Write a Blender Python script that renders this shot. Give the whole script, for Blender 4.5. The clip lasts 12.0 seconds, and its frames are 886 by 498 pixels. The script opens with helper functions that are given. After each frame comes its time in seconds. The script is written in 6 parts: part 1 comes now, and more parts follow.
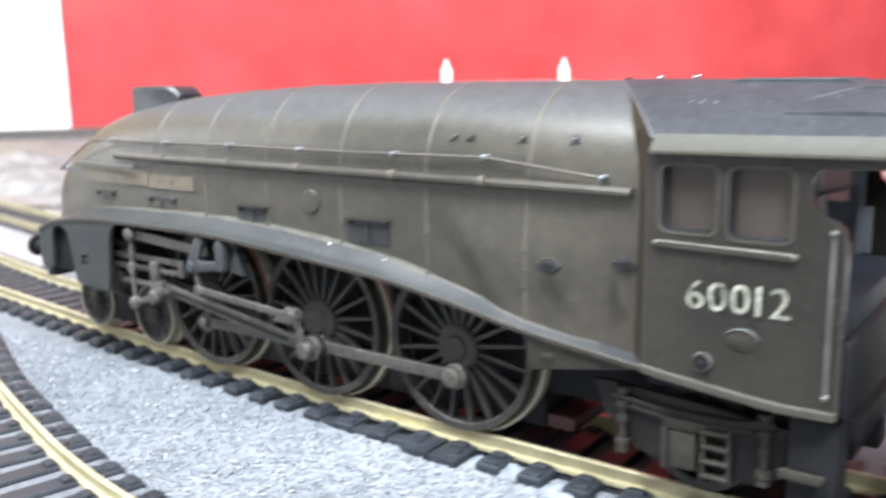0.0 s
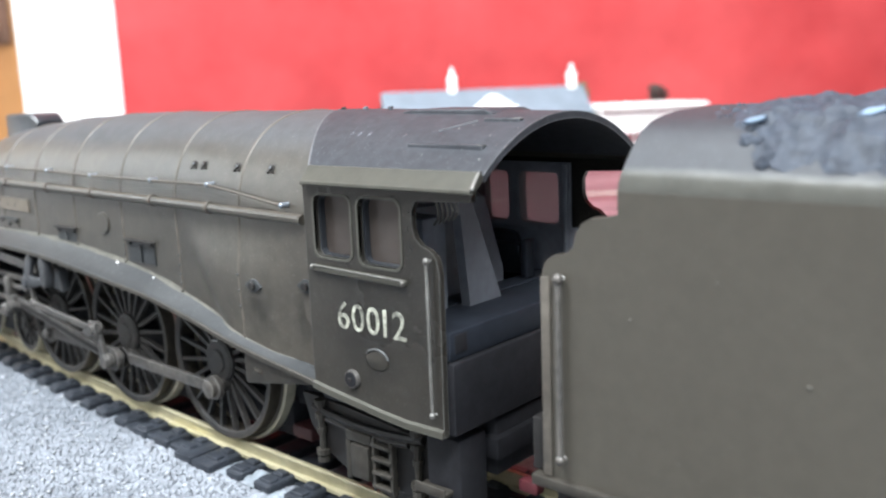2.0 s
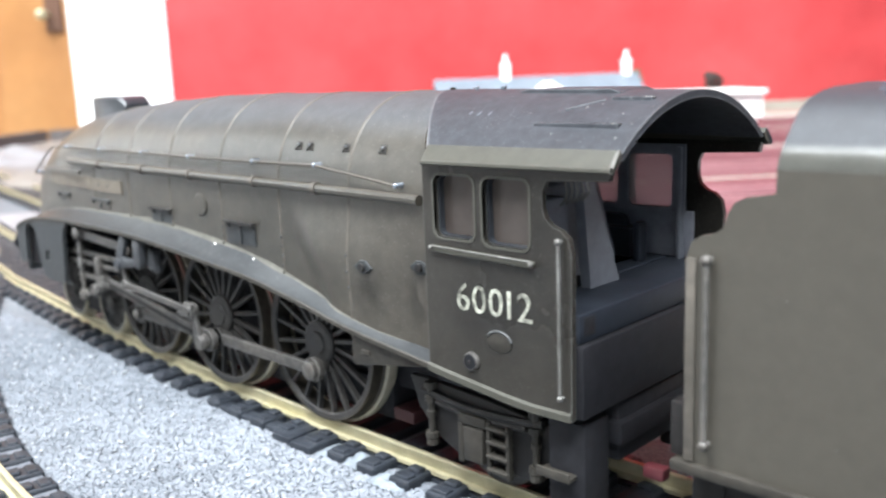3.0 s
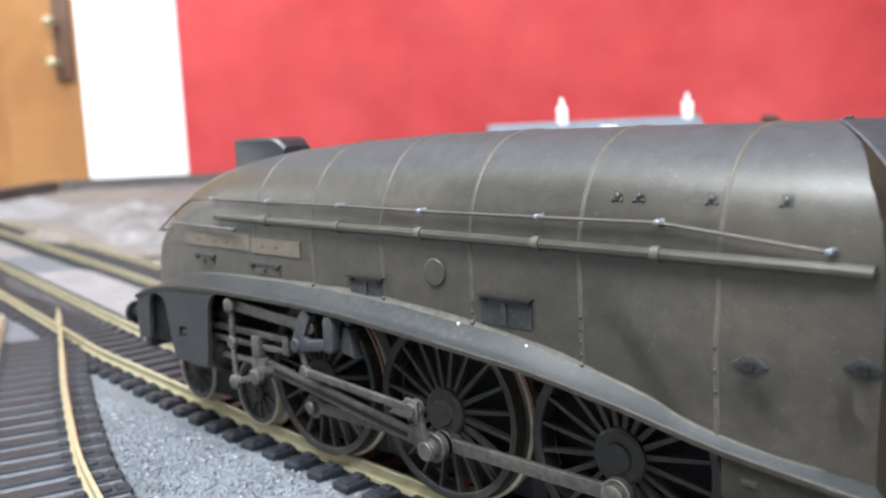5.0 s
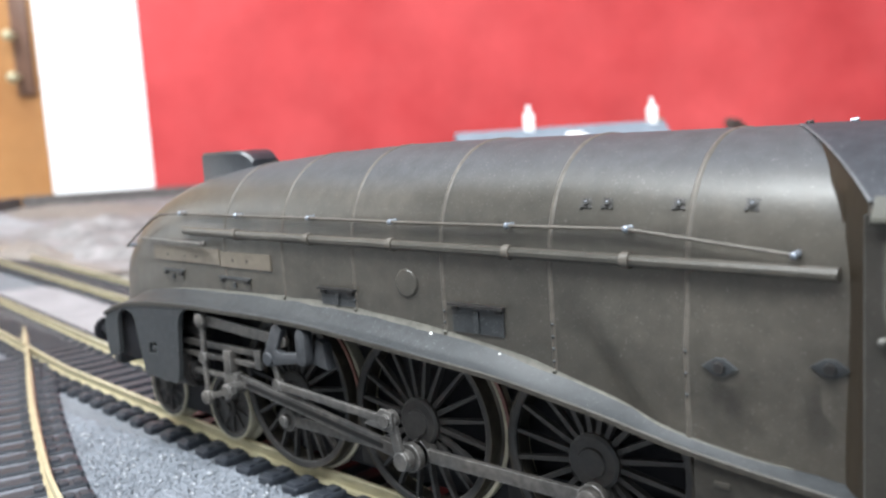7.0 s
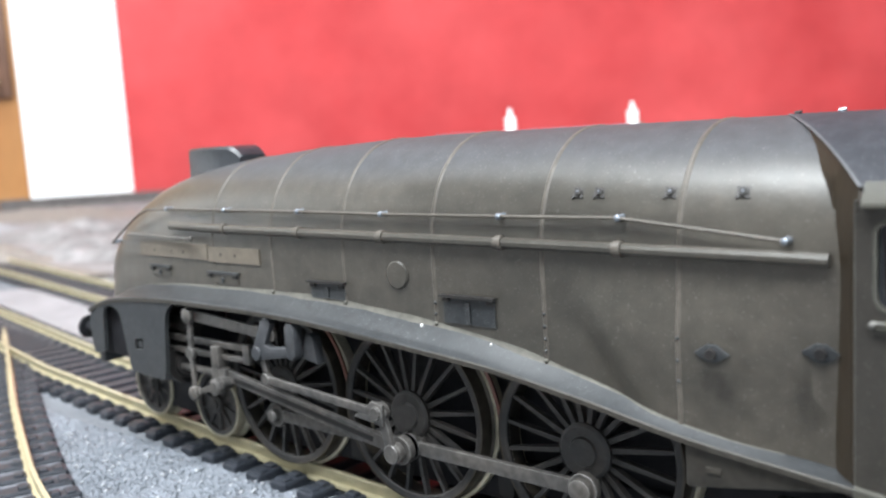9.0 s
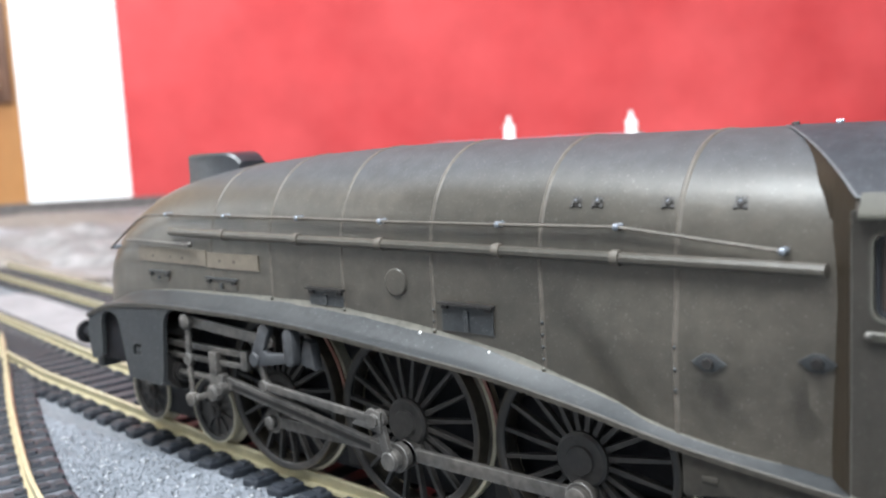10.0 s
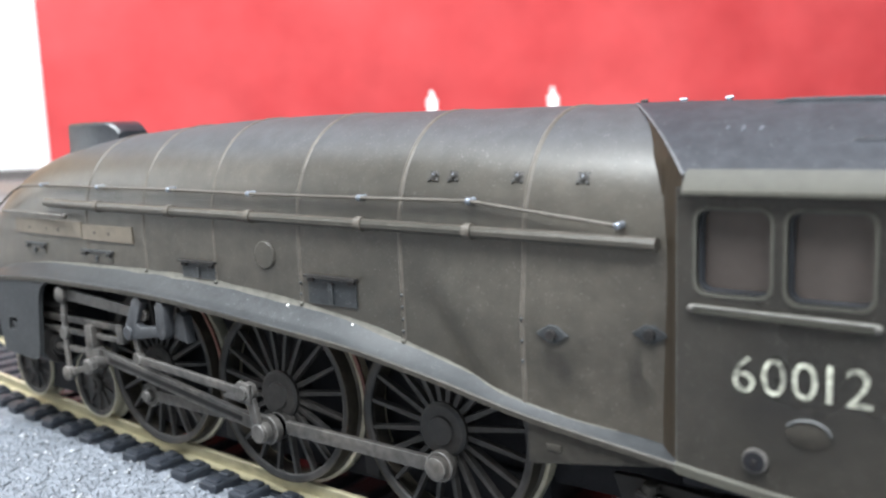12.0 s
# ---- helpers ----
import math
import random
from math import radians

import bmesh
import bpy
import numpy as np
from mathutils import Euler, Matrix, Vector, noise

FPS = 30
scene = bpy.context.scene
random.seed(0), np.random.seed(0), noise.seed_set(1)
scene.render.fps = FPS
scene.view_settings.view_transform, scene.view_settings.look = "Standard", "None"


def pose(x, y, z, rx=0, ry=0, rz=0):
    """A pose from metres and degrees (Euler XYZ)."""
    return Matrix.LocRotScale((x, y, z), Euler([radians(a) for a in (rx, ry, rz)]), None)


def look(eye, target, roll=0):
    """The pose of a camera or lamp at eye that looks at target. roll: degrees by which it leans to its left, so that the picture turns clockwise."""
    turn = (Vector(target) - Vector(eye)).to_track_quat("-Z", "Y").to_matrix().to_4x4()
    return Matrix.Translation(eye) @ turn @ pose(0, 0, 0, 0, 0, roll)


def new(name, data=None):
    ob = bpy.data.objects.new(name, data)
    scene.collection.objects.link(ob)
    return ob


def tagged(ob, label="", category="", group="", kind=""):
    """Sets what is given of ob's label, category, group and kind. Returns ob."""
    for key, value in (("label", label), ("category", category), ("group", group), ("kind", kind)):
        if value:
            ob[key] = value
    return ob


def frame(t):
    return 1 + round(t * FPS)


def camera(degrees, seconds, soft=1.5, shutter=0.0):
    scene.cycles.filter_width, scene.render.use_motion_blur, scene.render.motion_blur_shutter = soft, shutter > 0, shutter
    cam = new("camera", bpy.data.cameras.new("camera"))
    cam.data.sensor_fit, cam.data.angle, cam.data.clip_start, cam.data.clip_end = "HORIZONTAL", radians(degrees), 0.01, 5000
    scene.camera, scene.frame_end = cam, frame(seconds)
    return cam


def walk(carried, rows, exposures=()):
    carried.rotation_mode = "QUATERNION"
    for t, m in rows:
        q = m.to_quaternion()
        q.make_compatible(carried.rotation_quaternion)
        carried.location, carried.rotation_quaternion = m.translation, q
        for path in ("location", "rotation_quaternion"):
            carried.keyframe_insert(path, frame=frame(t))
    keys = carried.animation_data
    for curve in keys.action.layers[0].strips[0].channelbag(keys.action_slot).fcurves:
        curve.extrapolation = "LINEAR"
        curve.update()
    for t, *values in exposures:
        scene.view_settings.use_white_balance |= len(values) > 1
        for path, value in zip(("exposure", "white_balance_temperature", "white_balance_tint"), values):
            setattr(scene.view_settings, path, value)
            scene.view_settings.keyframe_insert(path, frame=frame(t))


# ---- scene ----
MM = 0.001                      # everything below is written in millimetres
cam = camera(53.28, 12.0, soft=2.2, shutter=0.35)
cam.data.dof.use_dof, cam.data.dof.focus_distance, cam.data.dof.aperture_fstop = True, 0.115, 30.0
# seconds, eye (mm), yaw to the left of +y, pitch, roll
PATH = [
    (0, (75.42, -115.75, 52.82), 36.45, -10.63, -1.11),
    (0.5, (104.48, -97.72, 58.54), 38.73, -10.91, -0.33),
    (1, (124.02, -87.01, 56.85), 42.71, -10.04, -1.67),
    (1.5, (121.72, -90.27, 56.88), 41.91, -8.60, -0.66),
    (2, (119.85, -88.77, 55.54), 41.84, -10.41, -2.27),
    (2.5, (118.75, -87.49, 55.33), 42.79, -10.91, -2.33),
    (3, (111.34, -94.87, 54.69), 44.28, -11.01, -2.27),
    (3.5, (106.65, -95.25, 55.26), 47.27, -11.72, -6.42),
    (3.7, (87.89, -93.78, 53.94), 45.58, -11.97, -4.88),
    (5.3, (55.74, -99.59, 54.26), 42.99, -7.57, -2.93),
    (5.5, (56.23, -97.99, 54.92), 42.83, -8.09, -3.82),
    (6, (52.65, -97.83, 54.51), 43.38, -8.29, -4.46),
    (6.5, (54.40, -97.48, 54.64), 42.19, -8.77, -4.31),
    (7, (56.07, -99.40, 54.44), 41.41, -7.56, -3.61),
    (7.5, (55.84, -100.83, 53.15), 40.85, -7.30, -3.48),
    (9.5, (55.19, -100.85, 52.74), 39.92, -7.15, -3.36),
    (10, (55.37, -101.14, 52.84), 39.91, -6.80, -3.05),
    (10.5, (55.58, -101.22, 53.35), 39.78, -6.73, -2.74),
    (11, (57.56, -99.84, 54.08), 37.65, -6.79, -1.08),
    (11.5, (58.77, -97.44, 52.77), 35.76, -7.54, -2.69),
    (12, (62.95, -96.22, 52.35), 35.79, -8.64, -2.18),
]


def aim(eye, yaw, pitch, roll):
    a, b = radians(yaw), radians(pitch)
    ahead = Vector((-math.sin(a) * math.cos(b), math.cos(a) * math.cos(b), math.sin(b)))
    eye = Vector(eye) * MM
    return look(eye, eye + ahead * 0.1, roll)


walk(cam, [(t, aim(eye, yaw, pitch, roll)) for t, eye, yaw, pitch, roll in PATH], exposures=[(0.0, 0.26), (0.6, 0.2), (1.0, 0.16), (1.5, -0.06), (2.0, 0.06), (3.0, 0.26), (3.7, 0.06), (5.3, -0.32), (6.1, -0.40), (6.5, -0.32), (7.0, -0.22), (7.7, -0.14), (9.3, -0.12), (10.5, -0.16), (11.5, -0.14), (12.0, -0.02)])

# ---------------------------------------------------------------- light
world = bpy.data.worlds.new("daylight")
scene.world = world
world.use_nodes = True
wn = world.node_tree.nodes
sky = wn.new("ShaderNodeTexSky")
sky.sky_type, sky.sun_disc, sky.sun_elevation, sky.sun_rotation = "NISHITA", False, radians(40), radians(200)
wn["Background"].inputs["Strength"].default_value = 0.12
world.node_tree.links.new(sky.outputs[0], wn["Background"].inputs["Color"])


def area_lamp(name, eye, target, w, h, power, colour):
    lamp = bpy.data.lights.new(name, "AREA")
    lamp.shape, lamp.size, lamp.size_y, lamp.energy, lamp.color = "RECTANGLE", w, h, power, colour
    ob = new(name, lamp)
    ob.matrix_world = look(eye, target)
    return ob


# ---------------------------------------------------------------- materials
def material(name, colour, rough=0.6, metal=0.0, var=0.25, size=8.0, fine=90.0, bump=0.15, second=None, amount=0.35, spec=0.4, soot=None, wear=None, specks=None):
    """Paint or surface with stains at two sizes (size and fine are features per 100 mm) and a fine relief."""
    m = bpy.data.materials.new(name)
    m.use_nodes = True
    nt = m.node_tree
    n, ln = nt.nodes, nt.links
    b = n["Principled BSDF"]
    co = n.new("ShaderNodeTexCoord")
    geo = n.new("ShaderNodeNewGeometry")

    def nz(scale, detail, rough_=0.6):
        t = n.new("ShaderNodeTexNoise")
        t.inputs["Scale"].default_value, t.inputs["Detail"].default_value, t.inputs["Roughness"].default_value = scale * 10.0, detail, rough_
        ln.new(geo.outputs["Position"], t.inputs["Vector"])
        return t

    big, small = nz(size, 5), nz(fine, 3)
    second = second or tuple(min(1, c * 1.6 + 0.01) for c in colour)
    ramp = n.new("ShaderNodeMapRange")
    ramp.inputs["From Min"].default_value, ramp.inputs["From Max"].default_value = 0.38, 0.68
    ln.new(big.outputs["Fac"], ramp.inputs["Value"])
    mul = n.new("ShaderNodeMath")
    mul.operation, mul.inputs[1].default_value = "MULTIPLY", amount
    ln.new(ramp.outputs[0], mul.inputs[0])
    mix = n.new("ShaderNodeMix")
    mix.data_type = "RGBA"
    mix.inputs["A"].default_value, mix.inputs["B"].default_value = (*colour, 1), (*second, 1)
    ln.new(mul.outputs[0], mix.inputs["Factor"])
    base = mix.outputs["Result"]
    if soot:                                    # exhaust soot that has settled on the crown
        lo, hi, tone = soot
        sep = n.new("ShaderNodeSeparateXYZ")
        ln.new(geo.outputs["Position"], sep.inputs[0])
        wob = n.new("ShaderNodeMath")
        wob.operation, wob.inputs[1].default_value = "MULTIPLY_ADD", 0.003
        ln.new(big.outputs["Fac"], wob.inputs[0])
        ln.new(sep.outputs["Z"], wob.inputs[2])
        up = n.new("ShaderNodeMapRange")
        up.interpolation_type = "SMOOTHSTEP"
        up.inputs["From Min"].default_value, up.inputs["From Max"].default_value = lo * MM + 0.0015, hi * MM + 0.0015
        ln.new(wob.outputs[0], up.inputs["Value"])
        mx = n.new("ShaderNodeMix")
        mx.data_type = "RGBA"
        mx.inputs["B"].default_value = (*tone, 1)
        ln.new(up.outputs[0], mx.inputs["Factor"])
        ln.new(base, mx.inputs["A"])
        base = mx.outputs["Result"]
    if specks:                                  # fine pale dust that sticks to the paint
        per, tone, most = specks
        sp, sr, ms = nz(per, 1, 0.4), n.new("ShaderNodeMapRange"), n.new("ShaderNodeMix")
        sr.inputs["From Min"].default_value, sr.inputs["From Max"].default_value, sr.inputs["To Max"].default_value = 0.66, 0.76, most
        ln.new(sp.outputs["Fac"], sr.inputs["Value"])
        ms.data_type = "RGBA"
        ms.inputs["B"].default_value = (*tone, 1)
        ln.new(sr.outputs[0], ms.inputs["Factor"])
        ln.new(base, ms.inputs["A"])
        base = ms.outputs["Result"]
    if wear:                                    # paint rubbed off the edges
        radius, tone, most = wear
        bev, dot, edge, gate, mw = (n.new("ShaderNode" + k) for k in ("Bevel", "VectorMath", "MapRange", "Math", "Mix"))
        bev.samples = 4
        bev.inputs["Radius"].default_value = radius * MM
        dot.operation = "DOT_PRODUCT"
        ln.new(bev.outputs[0], dot.inputs[0])
        ln.new(geo.outputs["Normal"], dot.inputs[1])
        edge.inputs["From Min"].default_value, edge.inputs["From Max"].default_value = 0.995, 0.86
        edge.inputs["To Max"].default_value = most
        ln.new(dot.outputs["Value"], edge.inputs["Value"])
        gate.operation = "MULTIPLY"
        patch = n.new("ShaderNodeMapRange")
        patch.inputs["To Min"].default_value = 0.35
        ln.new(ramp.outputs[0], patch.inputs["Value"])
        ln.new(edge.outputs[0], gate.inputs[0])
        ln.new(patch.outputs[0], gate.inputs[1])
        mw.data_type = "RGBA"
        mw.inputs["B"].default_value = (*tone, 1)
        ln.new(gate.outputs[0], mw.inputs["Factor"])
        ln.new(base, mw.inputs["A"])
        base = mw.outputs["Result"]
    hsv = n.new("ShaderNodeHueSaturation")
    r2 = n.new("ShaderNodeMapRange")
    r2.inputs["From Min"].default_value, r2.inputs["From Max"].default_value = 0.3, 0.7
    r2.inputs["To Min"].default_value, r2.inputs["To Max"].default_value = 1 - var, 1 + var
    ln.new(small.outputs["Fac"], r2.inputs["Value"])
    ln.new(r2.outputs[0], hsv.inputs["Value"])
    ln.new(base, hsv.inputs["Color"])
    ln.new(hsv.outputs[0], b.inputs["Base Color"])
    r3 = n.new("ShaderNodeMapRange")
    r3.inputs["To Min"].default_value, r3.inputs["To Max"].default_value = max(0.02, rough - 0.12), min(1, rough + 0.12)
    ln.new(big.outputs["Fac"], r3.inputs["Value"])
    gloss = r3.outputs[0]
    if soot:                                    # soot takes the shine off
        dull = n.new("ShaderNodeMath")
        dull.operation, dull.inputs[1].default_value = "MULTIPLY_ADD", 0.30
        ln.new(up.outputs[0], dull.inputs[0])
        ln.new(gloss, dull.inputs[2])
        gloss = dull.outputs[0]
    ln.new(gloss, b.inputs["Roughness"])
    b.inputs["Metallic"].default_value = metal
    b.inputs["Specular IOR Level"].default_value = spec
    bp = n.new("ShaderNodeBump")
    bp.inputs["Strength"].default_value, bp.inputs["Distance"].default_value = bump, 0.0003
    ln.new(small.outputs["Fac"], bp.inputs["Height"])
    ln.new(bp.outputs[0], b.inputs["Normal"])
    return m


M = dict(
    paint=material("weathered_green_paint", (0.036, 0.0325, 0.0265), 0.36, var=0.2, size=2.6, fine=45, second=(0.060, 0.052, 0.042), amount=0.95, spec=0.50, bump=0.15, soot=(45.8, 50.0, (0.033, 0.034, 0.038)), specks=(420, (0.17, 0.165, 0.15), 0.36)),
    plate=material("dusty_running_plate_paint", (0.020, 0.022, 0.024), 0.46, var=0.2, size=4, fine=80, second=(0.044, 0.045, 0.046), amount=0.6, spec=0.32, wear=(0.25, (0.13, 0.13, 0.125), 0.7), specks=(420, (0.18, 0.18, 0.18), 0.35)),
    soot=material("sooty_roof_paint", (0.028, 0.030, 0.035), 0.6, var=0.2, size=6, fine=70, second=(0.046, 0.048, 0.055), spec=0.15, amount=0.5, wear=(0.3, (0.17, 0.17, 0.175), 0.8), specks=(380, (0.17, 0.17, 0.175), 0.3)),
    black=material("dull_black_plastic", (0.012, 0.012, 0.014), 0.55, var=0.2, size=6, fine=70, spec=0.12),
    frame=material("dirty_dark_grey_plastic", (0.013, 0.012, 0.012), 0.45, var=0.2, size=8, fine=70, second=(0.034, 0.030, 0.027), amount=0.4, spec=0.2, wear=(0.2, (0.09, 0.085, 0.08), 0.7)),
    rod=material("weathered_rod_metal", (0.062, 0.059, 0.057), 0.42, metal=0.3, var=0.35, size=9, fine=80, second=(0.100, 0.087, 0.075), amount=0.7, wear=(0.2, (0.28, 0.275, 0.265), 0.85)),
    wheel=material("grimy_wheel_plastic", (0.019, 0.0185, 0.0185), 0.5, var=0.35, size=9, fine=80, second=(0.050, 0.043, 0.038), amount=0.6, wear=(0.12, (0.15, 0.135, 0.12), 0.45)),
    # nickel darkened for the shade on the treads under the running plate
    tyre=material("shaded_nickel_tyre", (0.040, 0.035, 0.029), 0.4, metal=0.5, var=0.25, size=9, fine=60, second=(0.10, 0.083, 0.064), amount=0.5),
    bright=material("bright_nickel_tyre", (0.50, 0.465, 0.36), 0.4, metal=0.3, var=0.15, size=9, fine=60, second=(0.34, 0.31, 0.23), amount=0.5),
    rail=material("nickel_silver_rail", (0.47, 0.425, 0.285), 0.38, metal=0.5, var=0.1, size=6, fine=50, second=(0.38, 0.335, 0.205), amount=0.5, bump=0.03),
    railfoot=material("brass_rail_joiner", (0.66, 0.60, 0.38), 0.35, metal=0.8, var=0.15, size=20, fine=60),
    sleeper=material("black_sleeper_plastic", (0.012, 0.0145, 0.020), 0.5, var=0.2, size=14, fine=80, second=(0.026, 0.031, 0.040), amount=0.5, specks=(520, (0.15, 0.16, 0.18), 0.45)),
    steel=material("bare_worn_metal", (0.19, 0.21, 0.24), 0.3, metal=0.6, var=0.15, size=9, fine=60),
    # dust tone of lumps and chips, also the painted highlight along the plate joint
    dust=material("pale_dust_and_highlight", (0.086, 0.081, 0.068), 0.75, var=0.2, size=14, fine=120, second=(0.060, 0.057, 0.050), amount=0.7),
    brass=material("faded_name_strip", (0.115, 0.095, 0.073), 0.55, var=0.15, size=9, fine=60, second=(0.085, 0.072, 0.058)),
    cream=material("worn_cream_lettering", (0.40, 0.40, 0.33), 0.6, var=0.45, size=55, fine=200, second=(0.03, 0.028, 0.025), amount=1.0),
    # opaque brown in place of what the clear near panes reflect
    glaze=material("brown_reflection_glazing", (0.048, 0.039, 0.035), 0.2, var=0.1, size=4, fine=40, second=(0.066, 0.056, 0.050), spec=0.3, bump=0.04),
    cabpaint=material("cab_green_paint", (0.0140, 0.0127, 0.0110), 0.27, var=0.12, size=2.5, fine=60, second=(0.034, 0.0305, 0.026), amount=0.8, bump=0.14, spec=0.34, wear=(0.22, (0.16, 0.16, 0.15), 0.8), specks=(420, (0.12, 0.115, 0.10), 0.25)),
    interior=material("blue_black_cab_plastic", (0.012, 0.0145, 0.020), 0.5, var=0.15, size=4, fine=50, spec=0.2, wear=(0.25, (0.05, 0.06, 0.08), 0.6)),
    # splitter and lining are raised in tone to stand in for haze inside the cab
    splitter=material("dull_slate_plastic", (0.100, 0.105, 0.122), 0.5, var=0.15, size=4, fine=50, wear=(0.2, (0.16, 0.17, 0.19), 0.6)),
    lining=material("hazed_slate_cab_lining", (0.125, 0.130, 0.152), 0.5, var=0.18, size=6, fine=50, second=(0.090, 0.092, 0.106), amount=0.6, wear=(0.2, (0.20, 0.21, 0.23), 0.5)),
    gloss=material("glossy_blue_black_plastic", (0.018, 0.020, 0.024), 0.36, var=0.2, size=20, fine=70, bump=0.3),
    edgewear=material("worn_metal_edge", (0.17, 0.165, 0.155), 0.45, metal=0.3, var=0.3, size=30, fine=120, second=(0.07, 0.066, 0.058), amount=0.9),
    seam=material("dusty_band_paint", (0.070, 0.061, 0.051), 0.5, var=0.2, size=10, fine=80, second=(0.092, 0.080, 0.067), amount=0.6),
    redpl=material("red_chassis_plastic", (0.028, 0.006, 0.007), 0.5, var=0.15, size=5, fine=60),
    coal=material("model_coal", (0.030, 0.036, 0.048), 0.6, var=0.3, size=10, fine=90, second=(0.052, 0.062, 0.083), bump=0.5, spec=0.25),
    ballast=material("grey_gravel_sheet", (0.100, 0.109, 0.122), 0.8, var=0.35, size=20, fine=160, second=(0.17, 0.180, 0.194), bump=0.8),
    tenderpaint=material("dusty_tender_paint", (0.048, 0.043, 0.035), 0.36, var=0.08, size=1.2, fine=60, second=(0.060, 0.054, 0.044), amount=0.6, bump=0.08, specks=(300, (0.13, 0.13, 0.12), 0.12)),
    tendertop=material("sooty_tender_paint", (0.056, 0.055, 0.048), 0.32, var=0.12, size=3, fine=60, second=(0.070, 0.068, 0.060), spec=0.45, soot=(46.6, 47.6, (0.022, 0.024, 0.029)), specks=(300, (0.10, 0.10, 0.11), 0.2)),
    flake=material("bright_gravel_flakes", (0.26, 0.27, 0.285), 0.45, var=0.3, size=30, fine=90),
    stone=material("pale_gravel_chips", (0.122, 0.133, 0.151), 0.65, var=0.3, size=1.6, fine=50, second=(0.200, 0.213, 0.237), amount=0.9, bump=0.4, spec=0.25),
    board=material("painted_baseboard", (0.175, 0.167, 0.160), 0.8, var=0.25, size=2, fine=40, second=(0.26, 0.248, 0.240)),
    edge=material("black_board_edging", (0.085, 0.075, 0.073), 0.7, var=0.3, size=2, fine=20),
    red=material("red_emulsion_wall", (0.42, 0.044, 0.047), 0.85, var=0.08, size=0.35, fine=1.6, spec=0.15, second=(0.57, 0.085, 0.088), amount=1.0, bump=0.25),
    white=material("white_painted_wall", (0.84, 0.835, 0.83), 0.7, var=0.01, size=0.3, fine=4, bump=0.05, second=(0.86, 0.855, 0.85)),
    wood=material("varnished_wooden_door", (0.33, 0.150, 0.052), 0.45, var=0.08, size=0.5, fine=3, second=(0.44, 0.225, 0.085), amount=0.8, bump=0.08),
    paleground=material("pale_filler_ground", (0.185, 0.178, 0.185), 0.8, var=0.12, size=3, fine=20, second=(0.27, 0.26, 0.262)),
    spill=material("pale_bluish_filler", (0.165, 0.187, 0.21), 0.7, var=0.3, size=14, fine=80, second=(0.105, 0.118, 0.135), amount=0.8, bump=0.5),
    copper=material("copper_wiper", (0.17, 0.075, 0.058), 0.5, metal=0.5, var=0.3, size=20, fine=60, second=(0.09, 0.05, 0.045), amount=0.6),
    gutter=material("dull_olive_gutter_paint", (0.046, 0.044, 0.036), 0.5, var=0.1, size=5, fine=60, second=(0.060, 0.057, 0.047), spec=0.2, wear=(0.25, (0.13, 0.13, 0.12), 0.5)),
    lip=material("grimy_plate_edge", (0.026, 0.023, 0.019), 0.5, var=0.25, size=12, fine=90, second=(0.045, 0.040, 0.034), amount=0.5, spec=0.25, wear=(0.12, (0.12, 0.115, 0.105), 0.5)),
    yoke=material("blue_grey_moulded_plastic", (0.030, 0.032, 0.036), 0.45, var=0.2, size=10, fine=90, second=(0.046, 0.046, 0.048), amount=0.6, spec=0.3, wear=(0.2, (0.12, 0.12, 0.12), 0.6)),
    bluechip=material("pale_blue_flake", (0.13, 0.185, 0.26), 0.6, var=0.25, size=20, fine=60),
    bed=material("grey_dusty_track_bed", (0.095, 0.100, 0.115), 0.7, var=0.25, size=8, fine=90, second=(0.125, 0.132, 0.150), amount=0.6),
    # dark brown that holds the shade between casing and cab
    brown=material("brown_gap_shade", (0.024, 0.018, 0.012), 0.5, var=0.1, size=4, fine=50, second=(0.034, 0.027, 0.019), spec=0.2),
    hut=material("rosy_model_brick", (0.21, 0.115, 0.11), 0.75, var=0.2, size=4, fine=30),
    handle=material("brown_handle_plate", (0.11, 0.055, 0.035), 0.5, var=0.1, size=1, fine=5),
    card=material("white_card", (0.78, 0.77, 0.75), 0.7, var=0.06, size=3, fine=30),
    slate=material("grey_slate_roof", (0.13, 0.155, 0.185), 0.7, var=0.12, size=6, fine=50),
    brick=material("rosy_brick_paving", (0.115, 0.036, 0.043), 0.75, var=0.25, size=4, fine=40, second=(0.165, 0.070, 0.079), amount=0.7),
    palebrick=material("pale_rosy_paving", (0.165, 0.075, 0.083), 0.75, var=0.25, size=4, fine=40, second=(0.12, 0.043, 0.050), amount=0.6),
    creamstrip=material("cream_painted_strip", (0.40, 0.38, 0.32), 0.8, var=0.15, size=2, fine=20, second=(0.30, 0.28, 0.24), amount=0.6),
    redblock=material("faded_red_plastic", (0.075, 0.014, 0.018), 0.5, var=0.15, size=8, fine=60),
    plaster=material("pale_plaster_scenery", (0.20, 0.19, 0.19), 0.85, var=0.3, size=1.6, fine=9, second=(0.095, 0.083, 0.08), amount=0.9, bump=0.5),
    earth=material("brown_grey_earth_strip", (0.15, 0.130, 0.115), 0.8, var=0.25, size=4, fine=30),
    green=material("green_scatter_foliage", (0.05, 0.09, 0.04), 0.8, var=0.3, size=12, fine=60),
    dark=material("dark_brown_foliage", (0.05, 0.035, 0.03), 0.8, var=0.3, size=12, fine=60),
    grey=material("grey_painted_wall", (0.42, 0.42, 0.41), 0.75, var=0.03, size=0.3, fine=4),
    carpet=material("grey_carpet", (0.28, 0.28, 0.28), 0.95, var=0.2, size=0.5, fine=8, bump=0.5),
    ceil=material("pale_ceiling_paint", (0.60, 0.60, 0.59), 0.8, var=0.03, size=0.3, fine=4),
)

